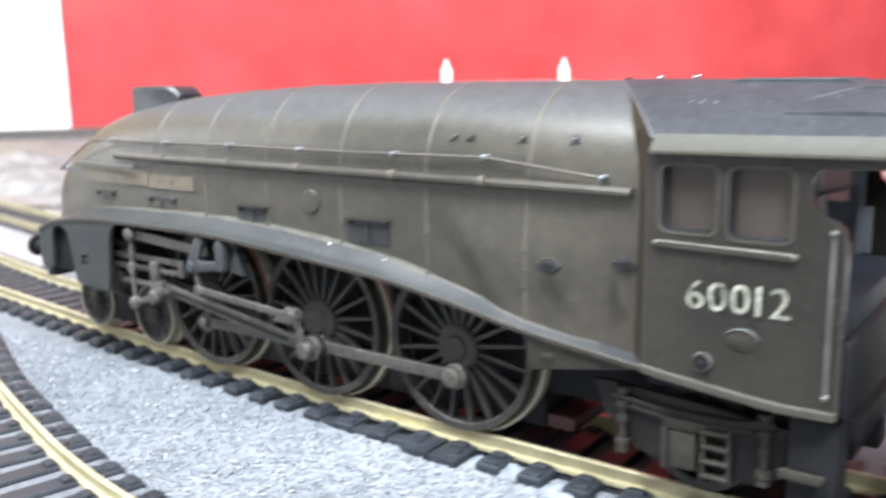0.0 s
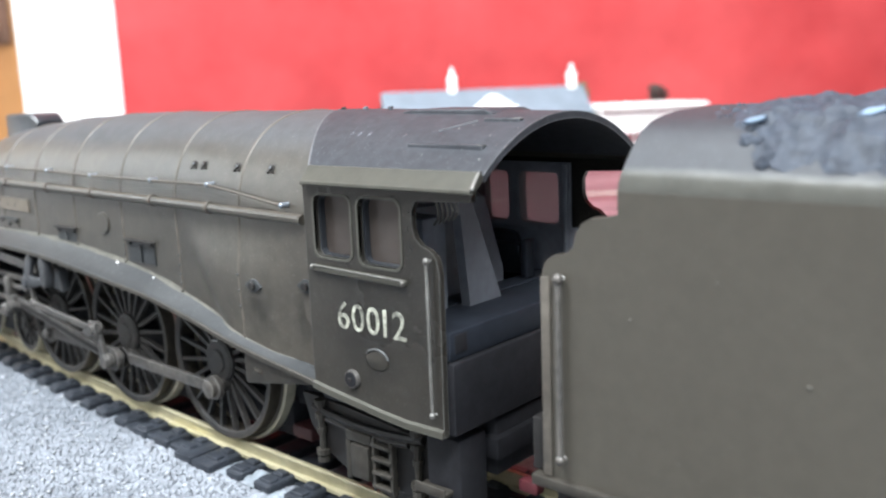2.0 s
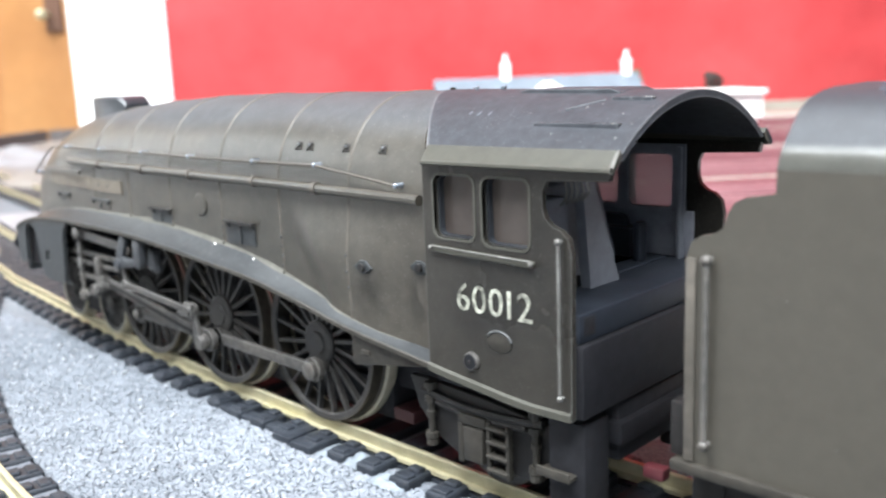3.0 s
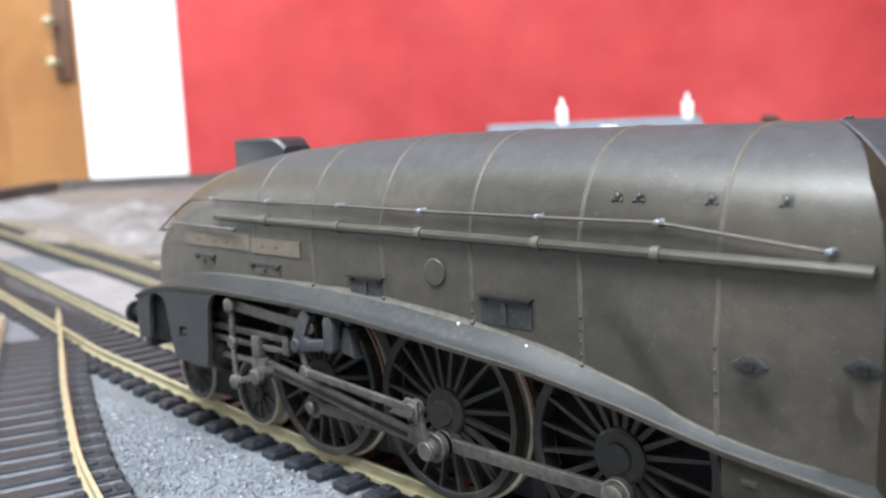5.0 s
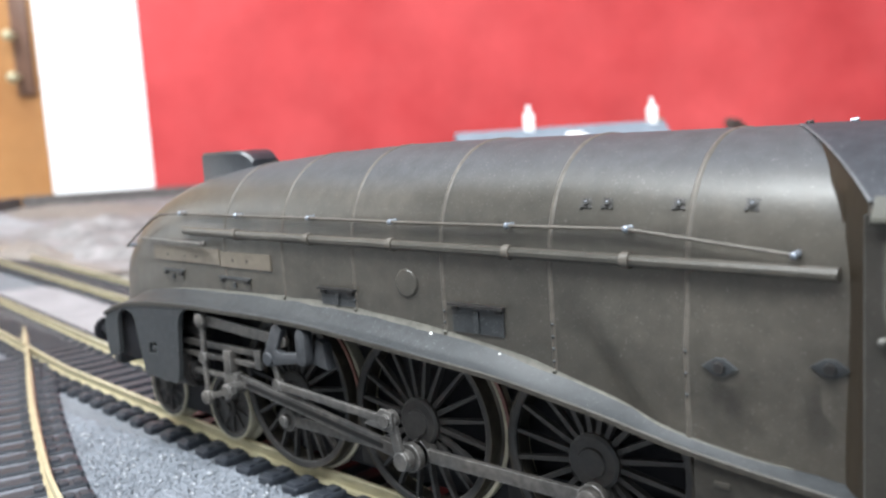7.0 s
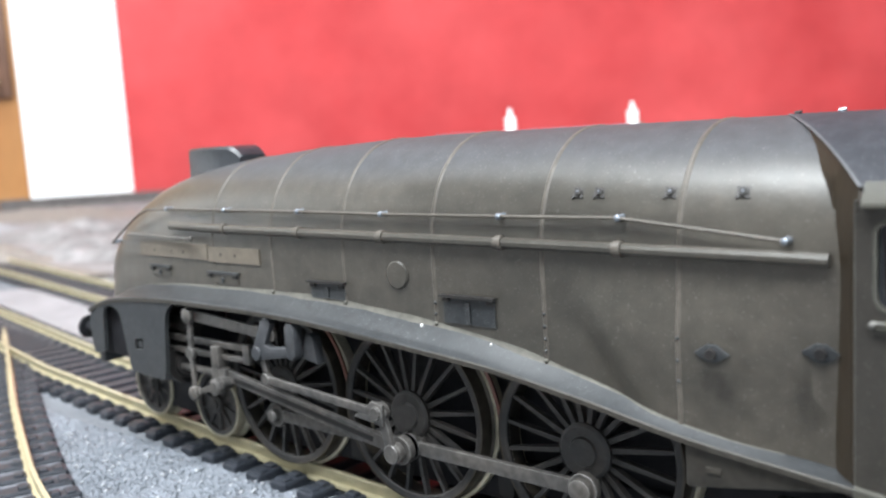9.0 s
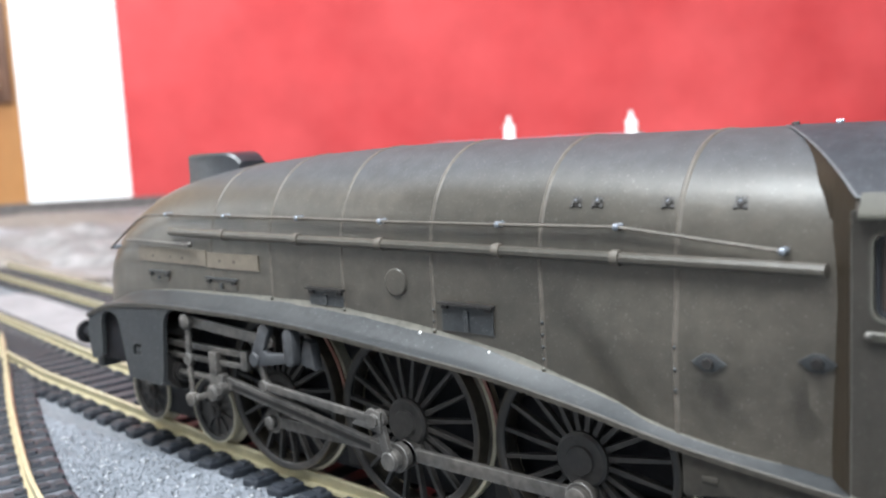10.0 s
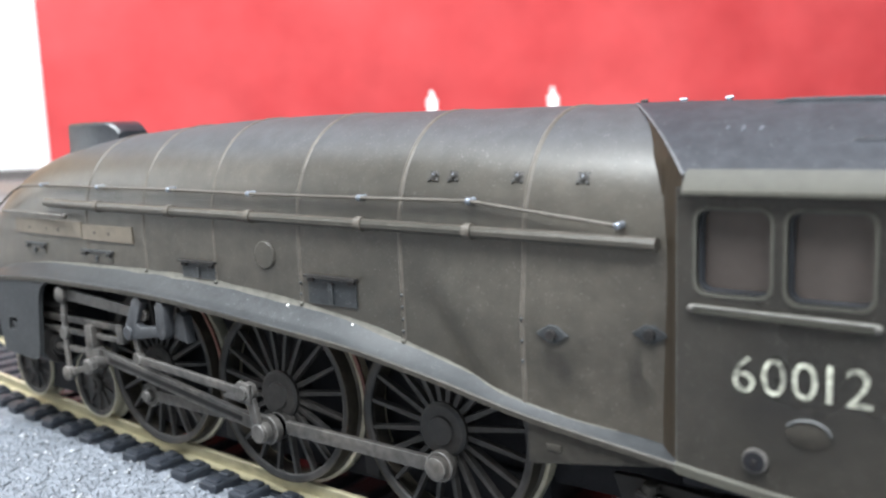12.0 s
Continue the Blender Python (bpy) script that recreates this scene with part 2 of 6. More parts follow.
clear = bpy.data.materials.new("dusty_clear_plastic")
clear.use_nodes = True
ct = clear.node_tree
cs, cd, cm = ct.nodes.new("ShaderNodeBsdfTransparent"), ct.nodes.new("ShaderNodeBsdfDiffuse"), ct.nodes.new("ShaderNodeMixShader")
cs.inputs["Color"].default_value, cd.inputs["Color"].default_value, cm.inputs["Fac"].default_value = (0.55, 0.55, 0.55, 1), (0.50, 0.42, 0.42, 1), 0.4
ct.links.new(cs.outputs[0], cm.inputs[1])
ct.links.new(cd.outputs[0], cm.inputs[2])
ct.links.new(cm.outputs[0], ct.nodes["Material Output"].inputs["Surface"])
M["clear"] = clear
# dark wash, used for oil stains and for shade painted under the handrail
stain = bpy.data.materials.new("dark_stain_and_shade")
stain.use_nodes = True
st = stain.node_tree
s_co, s_sep, s_up, s_tr, s_mx = (st.nodes.new("ShaderNode" + k) for k in ("TexCoord", "SeparateXYZ", "MapRange", "BsdfTransparent", "MixShader"))
s_no, s_a, s_b, s_m = st.nodes.new("ShaderNodeTexNoise"), st.nodes.new("ShaderNodeMath"), st.nodes.new("ShaderNodeMath"), st.nodes.new("ShaderNodeMath")
st.nodes["Principled BSDF"].inputs["Base Color"].default_value, st.nodes["Principled BSDF"].inputs["Roughness"].default_value = (0.022, 0.021, 0.021, 1), 0.35
st.links.new(s_co.outputs["Generated"], s_sep.inputs[0])
st.links.new(s_co.outputs["Generated"], s_no.inputs["Vector"])
s_no.inputs["Scale"].default_value, s_no.inputs["Detail"].default_value = 3.0, 3.0
s_a.operation, s_a.inputs[1].default_value = "PINGPONG", 0.5
st.links.new(s_sep.outputs["X"], s_a.inputs[0])
s_b.operation, s_b.inputs[1].default_value = "PINGPONG", 0.5
st.links.new(s_sep.outputs["Z"], s_b.inputs[0])
s_m.operation = "MULTIPLY"
st.links.new(s_a.outputs[0], s_m.inputs[0])
st.links.new(s_b.outputs[0], s_m.inputs[1])
s_n2 = st.nodes.new("ShaderNodeMath")
s_n2.operation = "MULTIPLY"
st.links.new(s_m.outputs[0], s_n2.inputs[0])
st.links.new(s_no.outputs["Fac"], s_n2.inputs[1])
s_up.inputs["From Min"].default_value, s_up.inputs["From Max"].default_value, s_up.inputs["To Max"].default_value = 0.0, 0.14, 0.42
s_up.interpolation_type = "SMOOTHSTEP"
st.links.new(s_n2.outputs[0], s_up.inputs["Value"])
st.links.new(s_up.outputs[0], s_mx.inputs["Fac"])
st.links.new(s_tr.outputs[0], s_mx.inputs[1])
st.links.new(st.nodes["Principled BSDF"].outputs[0], s_mx.inputs[2])
st.links.new(s_mx.outputs[0], st.nodes["Material Output"].inputs["Surface"])
M["stain"] = stain


# ---------------------------------------------------------------- mesh helpers (mm)
def link(name, me, parent=None, label=""):
    ob = new(name, me)
    if parent is not None:
        ob.parent = parent
    if label:
        tagged(ob, label)
    return ob


def part(name, bm, mat, parent=None, label="", smooth=35):
    bmesh.ops.recalc_face_normals(bm, faces=bm.faces)
    bmesh.ops.scale(bm, vec=(MM, MM, MM), verts=bm.verts)
    me = bpy.data.meshes.new(name)
    bm.to_mesh(me)
    bm.free()
    me.polygons.foreach_set("use_smooth", [smooth > 0] * len(me.polygons))
    if smooth > 0:
        me.set_sharp_from_angle(angle=radians(smooth))
    me.materials.append(M[mat])
    return link(name, me, parent, label)


def thing(name, label, category, x=0, y=0, z=0, group="", kind=""):
    ob = new(name)
    ob.empty_display_size = 0.01
    ob.location = (x * MM, y * MM, z * MM)
    return tagged(ob, label, category, group, kind)


def box(bm, x0, x1, y0, y1, z0, z1, bevel=0.0, m=None):
    r = bmesh.ops.create_cube(bm, size=1)
    vs = r["verts"]
    for v in vs:
        v.co = Vector(((x0 + x1) / 2 + v.co.x * (x1 - x0), (y0 + y1) / 2 + v.co.y * (y1 - y0), (z0 + z1) / 2 + v.co.z * (z1 - z0)))
    if m is not None:
        bmesh.ops.transform(bm, matrix=m, verts=vs)
    if bevel > 0:
        es = list({e for v in vs for e in v.link_edges})
        bmesh.ops.bevel(bm, geom=es, offset=bevel, segments=2, profile=0.5, affect="EDGES")
    return bm


def tube(bm, pts, r, n=8, cap=True):
    pts = [Vector(p) for p in pts]
    rings = []
    for i, p in enumerate(pts):
        d = (pts[min(i + 1, len(pts) - 1)] - pts[max(i - 1, 0)]).normalized()
        a = d.cross(Vector((0.123, 0.2, 1))).normalized() if abs(d.z) < 0.95 else d.cross(Vector((0, 1, 0))).normalized()
        b = d.cross(a)
        rr = r[i] if isinstance(r, (list, tuple)) else r
        rings.append([bm.verts.new(p + (a * math.cos(2 * math.pi * k / n) + b * math.sin(2 * math.pi * k / n)) * rr) for k in range(n)])
    for u, w in zip(rings, rings[1:]):
        for k in range(n):
            bm.faces.new((u[k], u[(k + 1) % n], w[(k + 1) % n], w[k]))
    if cap:
        bm.faces.new(rings[0][::-1])
        bm.faces.new(rings[-1])
    return bm


def ball(bm, p, r, n=10):
    s = bmesh.ops.create_uvsphere(bm, u_segments=n, v_segments=max(6, n * 2 // 3), radius=r)
    bmesh.ops.translate(bm, vec=p, verts=s["verts"])
    return bm


def prism(bm, outline, y0, y1, bevel=0.0):
    """A plate with an outline in x and z, between y0 and y1."""
    a = [bm.verts.new((x, y0, z)) for x, z in outline]
    b = [bm.verts.new((x, y1, z)) for x, z in outline]
    fs = [bm.faces.new(a), bm.faces.new(b[::-1])]
    k = len(outline)
    for i in range(k):
        fs.append(bm.faces.new((a[i], b[i], b[(i + 1) % k], a[(i + 1) % k])))
    bmesh.ops.recalc_face_normals(bm, faces=fs)
    if bevel > 0:
        es = list({e for f in fs[:2] for e in f.edges})
        bmesh.ops.bevel(bm, geom=es, offset=bevel, segments=2, profile=0.5, affect="EDGES")
    return bm


def holed(bm, outer, holes, y0, y1):
    """A plate in x and z with holes through it."""
    edges = []
    for loop in (outer, *holes):
        vs = [bm.verts.new((x, y0, z)) for x, z in loop]
        edges += [bm.edges.new((vs[i], vs[(i + 1) % len(vs)])) for i in range(len(vs))]
    r = bmesh.ops.triangle_fill(bm, use_beauty=True, use_dissolve=False, edges=edges)
    fs = [g for g in r["geom"] if isinstance(g, bmesh.types.BMFace)]
    e = bmesh.ops.extrude_face_region(bm, geom=fs)
    bmesh.ops.translate(bm, vec=(0, y1 - y0, 0), verts=[v for v in e["geom"] if isinstance(v, bmesh.types.BMVert)])
    return bm


def rounded(x0, x1, z0, z1, r, n=4):
    out = []
    for cx, cz, a0 in ((x1 - r, z1 - r, 0), (x0 + r, z1 - r, 90), (x0 + r, z0 + r, 180), (x1 - r, z0 + r, 270)):
        for k in range(n + 1):
            a = radians(a0 + 90 * k / n)
            out.append((cx + r * math.cos(a), cz + r * math.sin(a)))
    return out


def table(rows):
    xs, ys = [r[0] for r in rows], [r[1] for r in rows]
    return lambda x: float(np.interp(x, xs, ys))


def smooth_table(rows):
    """A smooth curve through rows of x and value."""
    f = table(rows)
    return lambda x: sum(f(x + d) * w for d, w in ((-5, 1), (-2.5, 2), (0, 3), (2.5, 2), (5, 1))) / 9


def lathe(bm, profile, n, centre, y_out=-1):
    """Turns a profile of (radius, y) round an axle along y."""
    rings = []
    for r, y in profile:
        rings.append([bm.verts.new((centre[0] + r * math.cos(2 * math.pi * k / n), centre[1] + y, centre[2] + r * math.sin(2 * math.pi * k / n))) for k in range(n)])
    for u, w in zip(rings, rings[1:]):
        for k in range(n):
            bm.faces.new((u[k], u[(k + 1) % n], w[(k + 1) % n], w[k]))
    return rings


# ---------------------------------------------------------------- the room
BOARD = -4.4      # height of the baseboard's top; the rail tops are at 0
FLOOR = -800.0
WALL_DIR = radians(45)                      # the red wall stands square to this heading
U = Vector((math.cos(WALL_DIR), math.sin(WALL_DIR), 0))      # along the wall, to the right
N = Vector((-math.sin(WALL_DIR), math.cos(WALL_DIR), 0))     # away from the viewer
O = Vector((54, -97, 0))


def room(u, n, z=0.0):
    p = O + U * u + N * n
    return Vector((p.x, p.y, z))


def wall_box(name, u0, u1, n0, n1, z0, z1, mat, label="", kind="structure", holes=()):
    bm = bmesh.new()
    box(bm, u0, u1, n0, n1, z0, z1)
    bmesh.ops.transform(bm, matrix=Matrix.Translation(O) @ Matrix.Rotation(WALL_DIR, 4, "Z"), verts=bm.verts)
    return tagged(part(name, bm, mat, None, "", 0), label, "wall" if "wall" in name else name.split("_")[0], "", kind)


RED_N, RED_U0, BACK_N = 1130.0, -286.0, 1150.0
wall_box("wall_north", RED_U0, 3200, RED_N, RED_N + 120, FLOOR, 1700, "red", "plain red painted wall behind the layout")
wall_box("wall_return", RED_U0, RED_U0 + 118, RED_N + 121, RED_N + 240, FLOOR, 1700, "white", "white painted return of the red wall")
wall_box("wall_back", -417, RED_U0 - 1, BACK_N, BACK_N + 120, FLOOR, 1700, "white", "white painted wall beside the wooden door")
wall_box("wall_over_door", -1310, -418, BACK_N, BACK_N + 120, 1240, 1700, "white", "white painted wall above the door")
wall_box("wall_corner", -2300, -1311, BACK_N, BACK_N + 120, FLOOR, 1700, "white", "white painted wall past the door")
wall_box("wall_west", -2420, -2301, -2000, 600, FLOOR, 1700, "grey", "plain grey painted side wall")
# unseen side wall, its opening added beside the fill lamp
wall_box("wall_west_low", -2420, -2301, 601, BACK_N + 120, FLOOR, 100, "white", "white painted wall under the added side opening")
wall_box("wall_west_high", -2420, -2301, 601, BACK_N + 120, 1400, 1700, "white", "white painted wall over the added side opening")
wall_box("wall_east", 3201, 3320, -2000, RED_N + 120, FLOOR, 1700, "grey", "plain grey painted side wall")
# the unseen wall behind the viewer, with a wide opening added for the fill lamp
wall_box("wall_south_low", -2300, 3200, -2120, -2001, FLOOR, 100, "grey", "grey painted wall under the added rear opening")
wall_box("wall_south_high", -2300, 3200, -2120, -2001, 1400, 1700, "grey", "grey painted wall over the added rear opening")
wall_box("wall_south_left", -2300, -750, -2120, -2001, 101, 1399, "grey", "grey painted wall beside the added rear opening")
wall_box("wall_south_right", 2350, 3200, -2120, -2001, 101, 1399, "grey", "grey painted wall beside the added rear opening")
wall_box("floor", -2420, 3320, -2120, BACK_N + 120, FLOOR - 50, FLOOR, "carpet", "grey carpeted floor of the room")
wall_box("ceiling", -2420, 3320, -2120, BACK_N + 120, 1701, 1760, "ceil", "plain pale ceiling")

# broad cool fill lamp added behind the viewer
area_lamp("rear_fill", room(800, -1990, 750) * MM, room(100, 300, 0) * MM, 3.0, 1.25, 9.0, (0.82, 0.93, 1.0))
# two unseen overhead lamps, added and placed to suit the highlights on the casing
area_lamp("overhead_fill", room(-720, -180, 1640) * MM, room(-720, -179, 0) * MM, 0.9, 0.9, 108.0, (0.89, 0.955, 1.0))
area_lamp("overhead_fill", room(250, -1150, 1640) * MM, room(250, -1149, 0) * MM, 1.2, 0.6, 108.0, (0.90, 0.96, 1.0))

# fill lamp added out of view to brighten the white walls by the door
area_lamp("side_wall_fill", room(-2290, 880, 750) * MM, room(-1950, 1150, 600) * MM, 0.5, 1.2, 16.0, (0.9, 0.96, 1.0))


def door():
    d = thing("door_1", "varnished brown wooden door with a brown handle plate and brass knobs", "door", *room(-850, BACK_N + 40, FLOOR), kind="structure")
    mat = Matrix.Translation(O) @ Matrix.Rotation(WALL_DIR, 4, "Z")

    def add(name, boxes, m, label="", bevel=0.0):
        bm = bmesh.new()
        for b in boxes:
            box(bm, *b, bevel)
        bmesh.ops.transform(bm, matrix=mat, verts=bm.verts)
        ob = part(name, bm, m, d, label)
        ob.matrix_parent_inverse = Matrix.Translation(-d.location)
        return ob

    add("leaf", [(-1300, -422, BACK_N + 20, BACK_N + 60, FLOOR + 5, 1235)], "wood", bevel=3)
    for u0, u1 in ((-1300, -1200), (-900, -820), (-520, -422)):
        add("stile", [(u0, u1, BACK_N + 13, BACK_N + 19.8, FLOOR + 5, 1235)], "wood", bevel=3)
    add("handle_plate", [(-449, -427, BACK_N + 7, BACK_N + 12.8, 132, 259)], "handle", "dark metal lever plate", bevel=2)
    bm = bmesh.new()
    for z in (154, 205):
        tube(bm, [(-444, BACK_N + 10, z), (-446, BACK_N - 4, z)], 4, 10)
        ball(bm, (-447, BACK_N - 8, z), 7.5)
    bmesh.ops.transform(bm, matrix=mat, verts=bm.verts)
    part("door_knob", bm, "rail", d, "small brass door knobs").matrix_parent_inverse = Matrix.Translation(-d.location)
    return d


door()

# the baseboard: one sheet with a dark edging along its far side
bm = bmesh.new()
edge_line = [room(-430, -420), room(-430, 1080), room(1500, 1100), room(1500, -420)]
vs = [bm.verts.new((p.x, p.y, BOARD)) for p in edge_line]
f0 = bm.faces.new(vs)
e = bmesh.ops.extrude_face_region(bm, geom=[f0])
bmesh.ops.translate(bm, vec=(0, 0, -18), verts=[v for v in e["geom"] if isinstance(v, bmesh.types.BMVert)])
tagged(part("baseboard", bm, "board", None, "", 0), "pale painted baseboard carrying the model railway", "baseboard", "", "structure")
bm = bmesh.new()
for a, b in ((edge_line[0], edge_line[1]), (edge_line[1], edge_line[1].lerp(edge_line[2], 0.25))):
    d = (b - a).normalized()
    s = Vector((-d.y, d.x, 0))
    q = [a + s * 1, b + s * 1, b + s * 16, a + s * 16]
    lo = [bm.verts.new((p.x, p.y, BOARD - 18)) for p in q]
    hi = [bm.verts.new((p.x, p.y, BOARD + 13)) for p in q]
    bm.faces.new(lo[::-1]), bm.faces.new(hi)
    for i in range(4):
        bm.faces.new((lo[i], lo[(i + 1) % 4], hi[(i + 1) % 4], hi[i]))
tagged(part("trim", bm, "edge", None, "", 0), "black edging strip along the baseboard", "edging", "", "structure")
a, b = edge_line[1].lerp(edge_line[2], 0.251), edge_line[2]
d = (b - a).normalized()
s = Vector((-d.y, d.x, 0))
bm = bmesh.new()
lo, hi = ([bm.verts.new((p.x, p.y, z)) for p in (a + s, b + s, b + s * 16, a + s * 16)] for z in (BOARD - 18, BOARD + 13))
bm.faces.new(lo[::-1]), bm.faces.new(hi)
for i in range(4):
    bm.faces.new((lo[i], lo[(i + 1) % 4], hi[(i + 1) % 4], hi[i]))
tagged(part("trim", bm, "creamstrip", None, "", 0), "cream edging strip along the baseboard", "edging", "", "structure")
# trestles that carry the board
for u, n in ((-380, -360), (1400, -360), (-380, 1030), (1400, 1030)):
    bm = bmesh.new()
    p = room(u, n)
    box(bm, p.x - 25, p.x + 25, p.y - 25, p.y + 25, FLOOR, BOARD - 18.5, 2)
    tagged(part("board_leg", bm, "wood", None), "square wooden leg under the baseboard", "leg", "legs under the board")


# ---------------------------------------------------------------- track
def curve1(x):
    if x > 10:
        return -1.0
    if x > -100:
        return (x - 10) ** 2 / 2150 - 1.0
    if x > -167:
        return 4.63 - (x + 100) * 0.102
    return 11.46 - (x + 167) * 0.173


def centre_line(fn, x0, x1, step):
    pts = []
    x = x0
    while x <= x1:
        pts.append(Vector((x, fn(x), 0)))
        x += step / 4
    return pts


def resample(pts, step):
    out, left = [pts[0]], step
    for a, b in zip(pts, pts[1:]):
        d = (b - a).length
        at = 0.0
        while d - at >= left:
            at += left
            out.append(a + (b - a) * (at / d))
            left = step
        left -= d - at
    return out


RAIL_SECTION = [(-0.95, -2.6), (0.95, -2.6), (0.9, -2.15), (0.28, -1.9), (0.28, -0.85), (0.42, -0.6), (0.42, -0.12), (0.32, 0.0), (-0.32, 0.0), (-0.42, -0.12), (-0.42, -0.6), (-0.28, -0.85), (-0.28, -1.9), (-0.9, -2.15)]


def sweep(bm, pts, section, off):
    rings = []
    for i, p in enumerate(pts):
        d = (pts[min(i + 1, len(pts) - 1)] - pts[max(i - 1, 0)]).normalized()
        s = Vector((-d.y, d.x, 0))
        rings.append([bm.verts.new(p + s * (off + a) + Vector((0, 0, b))) for a, b in section])
    k = len(section)
    for u, w in zip(rings, rings[1:]):
        for j in range(k):
            bm.faces.new((u[j], u[(j + 1) % k], w[(j + 1) % k], w[j]))
    bm.faces.new(rings[0])
    bm.faces.new(rings[-1][::-1])


def sleeper_mesh():
    bm = bmesh.new()
    box(bm, -2.05, 2.05, -14.2, 14.2, BOARD + 0.1, -2.1, 0.45)
    for y in (-8.25, 8.25):
        box(bm, -3.7, 3.7, y - 1.1, y + 1.1, BOARD + 0.1, -3.2)
    for y in (-8.25, 8.25):
        for s in (-1, 1):
            box(bm, -1.2, 1.2, y + s * 1.95 - 0.85, y + s * 1.95 + 0.85, -2.45, -1.55, 0.35)
    for y in (-12.6, 12.6):
        box(bm, -1.5, 1.5, y - 0.9, y + 0.8, -2.5, -1.75, 0.25)
    bmesh.ops.scale(bm, vec=(MM, MM, MM), verts=bm.verts)
    me = bpy.data.meshes.new("sleeper")
    bm.to_mesh(me)
    bm.free()
    me.materials.append(M["sleeper"])
    return me


SLEEPER = sleeper_mesh()


def track(name, pts, label, at=None, skip=None):
    t = thing(name, label, "track", group="tracks of the layout", kind="structure")
    for off in (-8.25, 8.25):
        bm = bmesh.new()
        sweep(bm, resample(pts, 6.0), RAIL_SECTION, off)
        part("rail", bm, "rail", t, "", 30)
    fine = resample(pts, 0.4)                   # sleepers stand 7.2 mm apart
    first = min(range(len(fine)), key=lambda i: abs(fine[i].x - at)) % 18 if at is not None else 0
    line = fine[first::18]
    for i, p in enumerate(line[:-1]):
        if skip and skip(p):
            continue
        d = line[i + 1] - p
        ob = link("sleeper", SLEEPER, t)
        ob.matrix_basis = Matrix.Translation(p * MM) @ Matrix.Rotation(math.atan2(d.y, d.x) + random.uniform(-0.03, 0.03), 4, "Z")
    return t


def catmull(ps, n=12):
    ps = [Vector((*p, 0)) for p in ps]
    out = []
    for i in range(len(ps) - 1):
        a, b, c, d = ps[max(i - 1, 0)], ps[i], ps[i + 1], ps[min(i + 2, len(ps) - 1)]
        for k in range(n):
            t = k / n
            out.append(0.5 * ((2 * b) + (c - a) * t + (2 * a - 5 * b + 4 * c - d) * t * t + (3 * b - a - 3 * c + d) * t ** 3))
    return out + [ps[-1]]


MAIN = centre_line(curve1, -640, 330, 8)
SIDING = catmull([(240, -66.5), (140, -66), (60, -65), (10, -63.6), (-20.6, -61.8), (-41.4, -58.7), (-61.8, -53.8), (-92.4, -45), (-116, -36.3), (-150, -22.8), (-192, -5), (-240, 15)])


# ---------------------------------------------------------------- locomotive (mm; x runs from nose to cab, rear driving axle at 0)
ZTOP = smooth_table([(-117, 21), (-114.5, 27), (-111, 33.5), (-105, 39.5), (-99, 43.8), (-93, 46.8), (-85, 48.8), (-73, 50.6), (-55, 52.0), (-40, 52.7), (-27, 53.0), (20, 52.8), (60, 52.6)])
ZLOW = smooth_table([(-108, 21.0), (-105, 23.4), (-100, 25.3), (-94, 26.4), (-85, 27.1), (-76, 27.4), (-66, 27.3), (-57, 27.3), (-44, 26.9), (-30, 25.8), (-18, 24.8), (-9.5, 24.1), (0, 22.6), (5, 21.8), (13, 20.1), (16, 19.5), (30.5, 17.8), (38.7, 16.8), (51, 15.9), (60, 15.8)])
RISE = smooth_table([(-108, 1.5), (-90, 2.3), (-67, 2.9), (-50, 3.2), (-36, 3.6), (-20, 3.5), (-9, 2.9), (0, 2.2), (5, 1.7), (14, 1.2), (30, 0.95), (60, 0.85)])
WMID = smooth_table([(-117, 2.0), (-114, 5.5), (-111, 8.0), (-108, 9.5), (-104, 11.1), (-98, 12.2), (-88, 13.1), (-75, 13.7), (-60, 14.1), (-20, 14.4), (0, 14.7), (15, 15.3), (40, 15.8)])
WLOW = smooth_table([(-117, 2.5), (-114, 6.0), (-111, 8.6), (-108, 10.1), (-104, 11.6), (-98, 12.6), (-88, 13.3), (-75, 13.8), (-60, 14.1), (-20, 14.3), (0, 14.5), (40, 14.8)])
VERT = smooth_table([(-117, 3), (-111, 6), (-104, 9), (-93, 12), (-75, 14.3), (-55, 15.3), (60, 15.6)])


def ease(q):
    q = min(1.0, max(0.0, q))
    return q * q * (3 - 2 * q)


def flare(x, z):
    """The firebox swells below a slanting crease."""
    return 1.2 * (1 - ease((x - 21) / 9)) * ease((x + 1.5 - (36 - z) * 0.62) / 5.0) * ease((37.5 - z) / 9.0)


def casing_side(x, z):
    """Half width of the casing at a place along it and a height."""
    zt, v = ZTOP(x), VERT(x)
    zs, zb = zt - v, ZLOW(x) + RISE(x)
    if z <= zs:
        k = min(1, max(0, (z - zb) / max(0.5, zs - zb)))
        k = k * k * (3 - 2 * k)
        return WLOW(x) * (1 - k) + WMID(x) * k + flare(x, z)
    return WMID(x) * max(0.0, 1 - ((z - zs) / v) ** 2.25) ** (1 / 2.25)


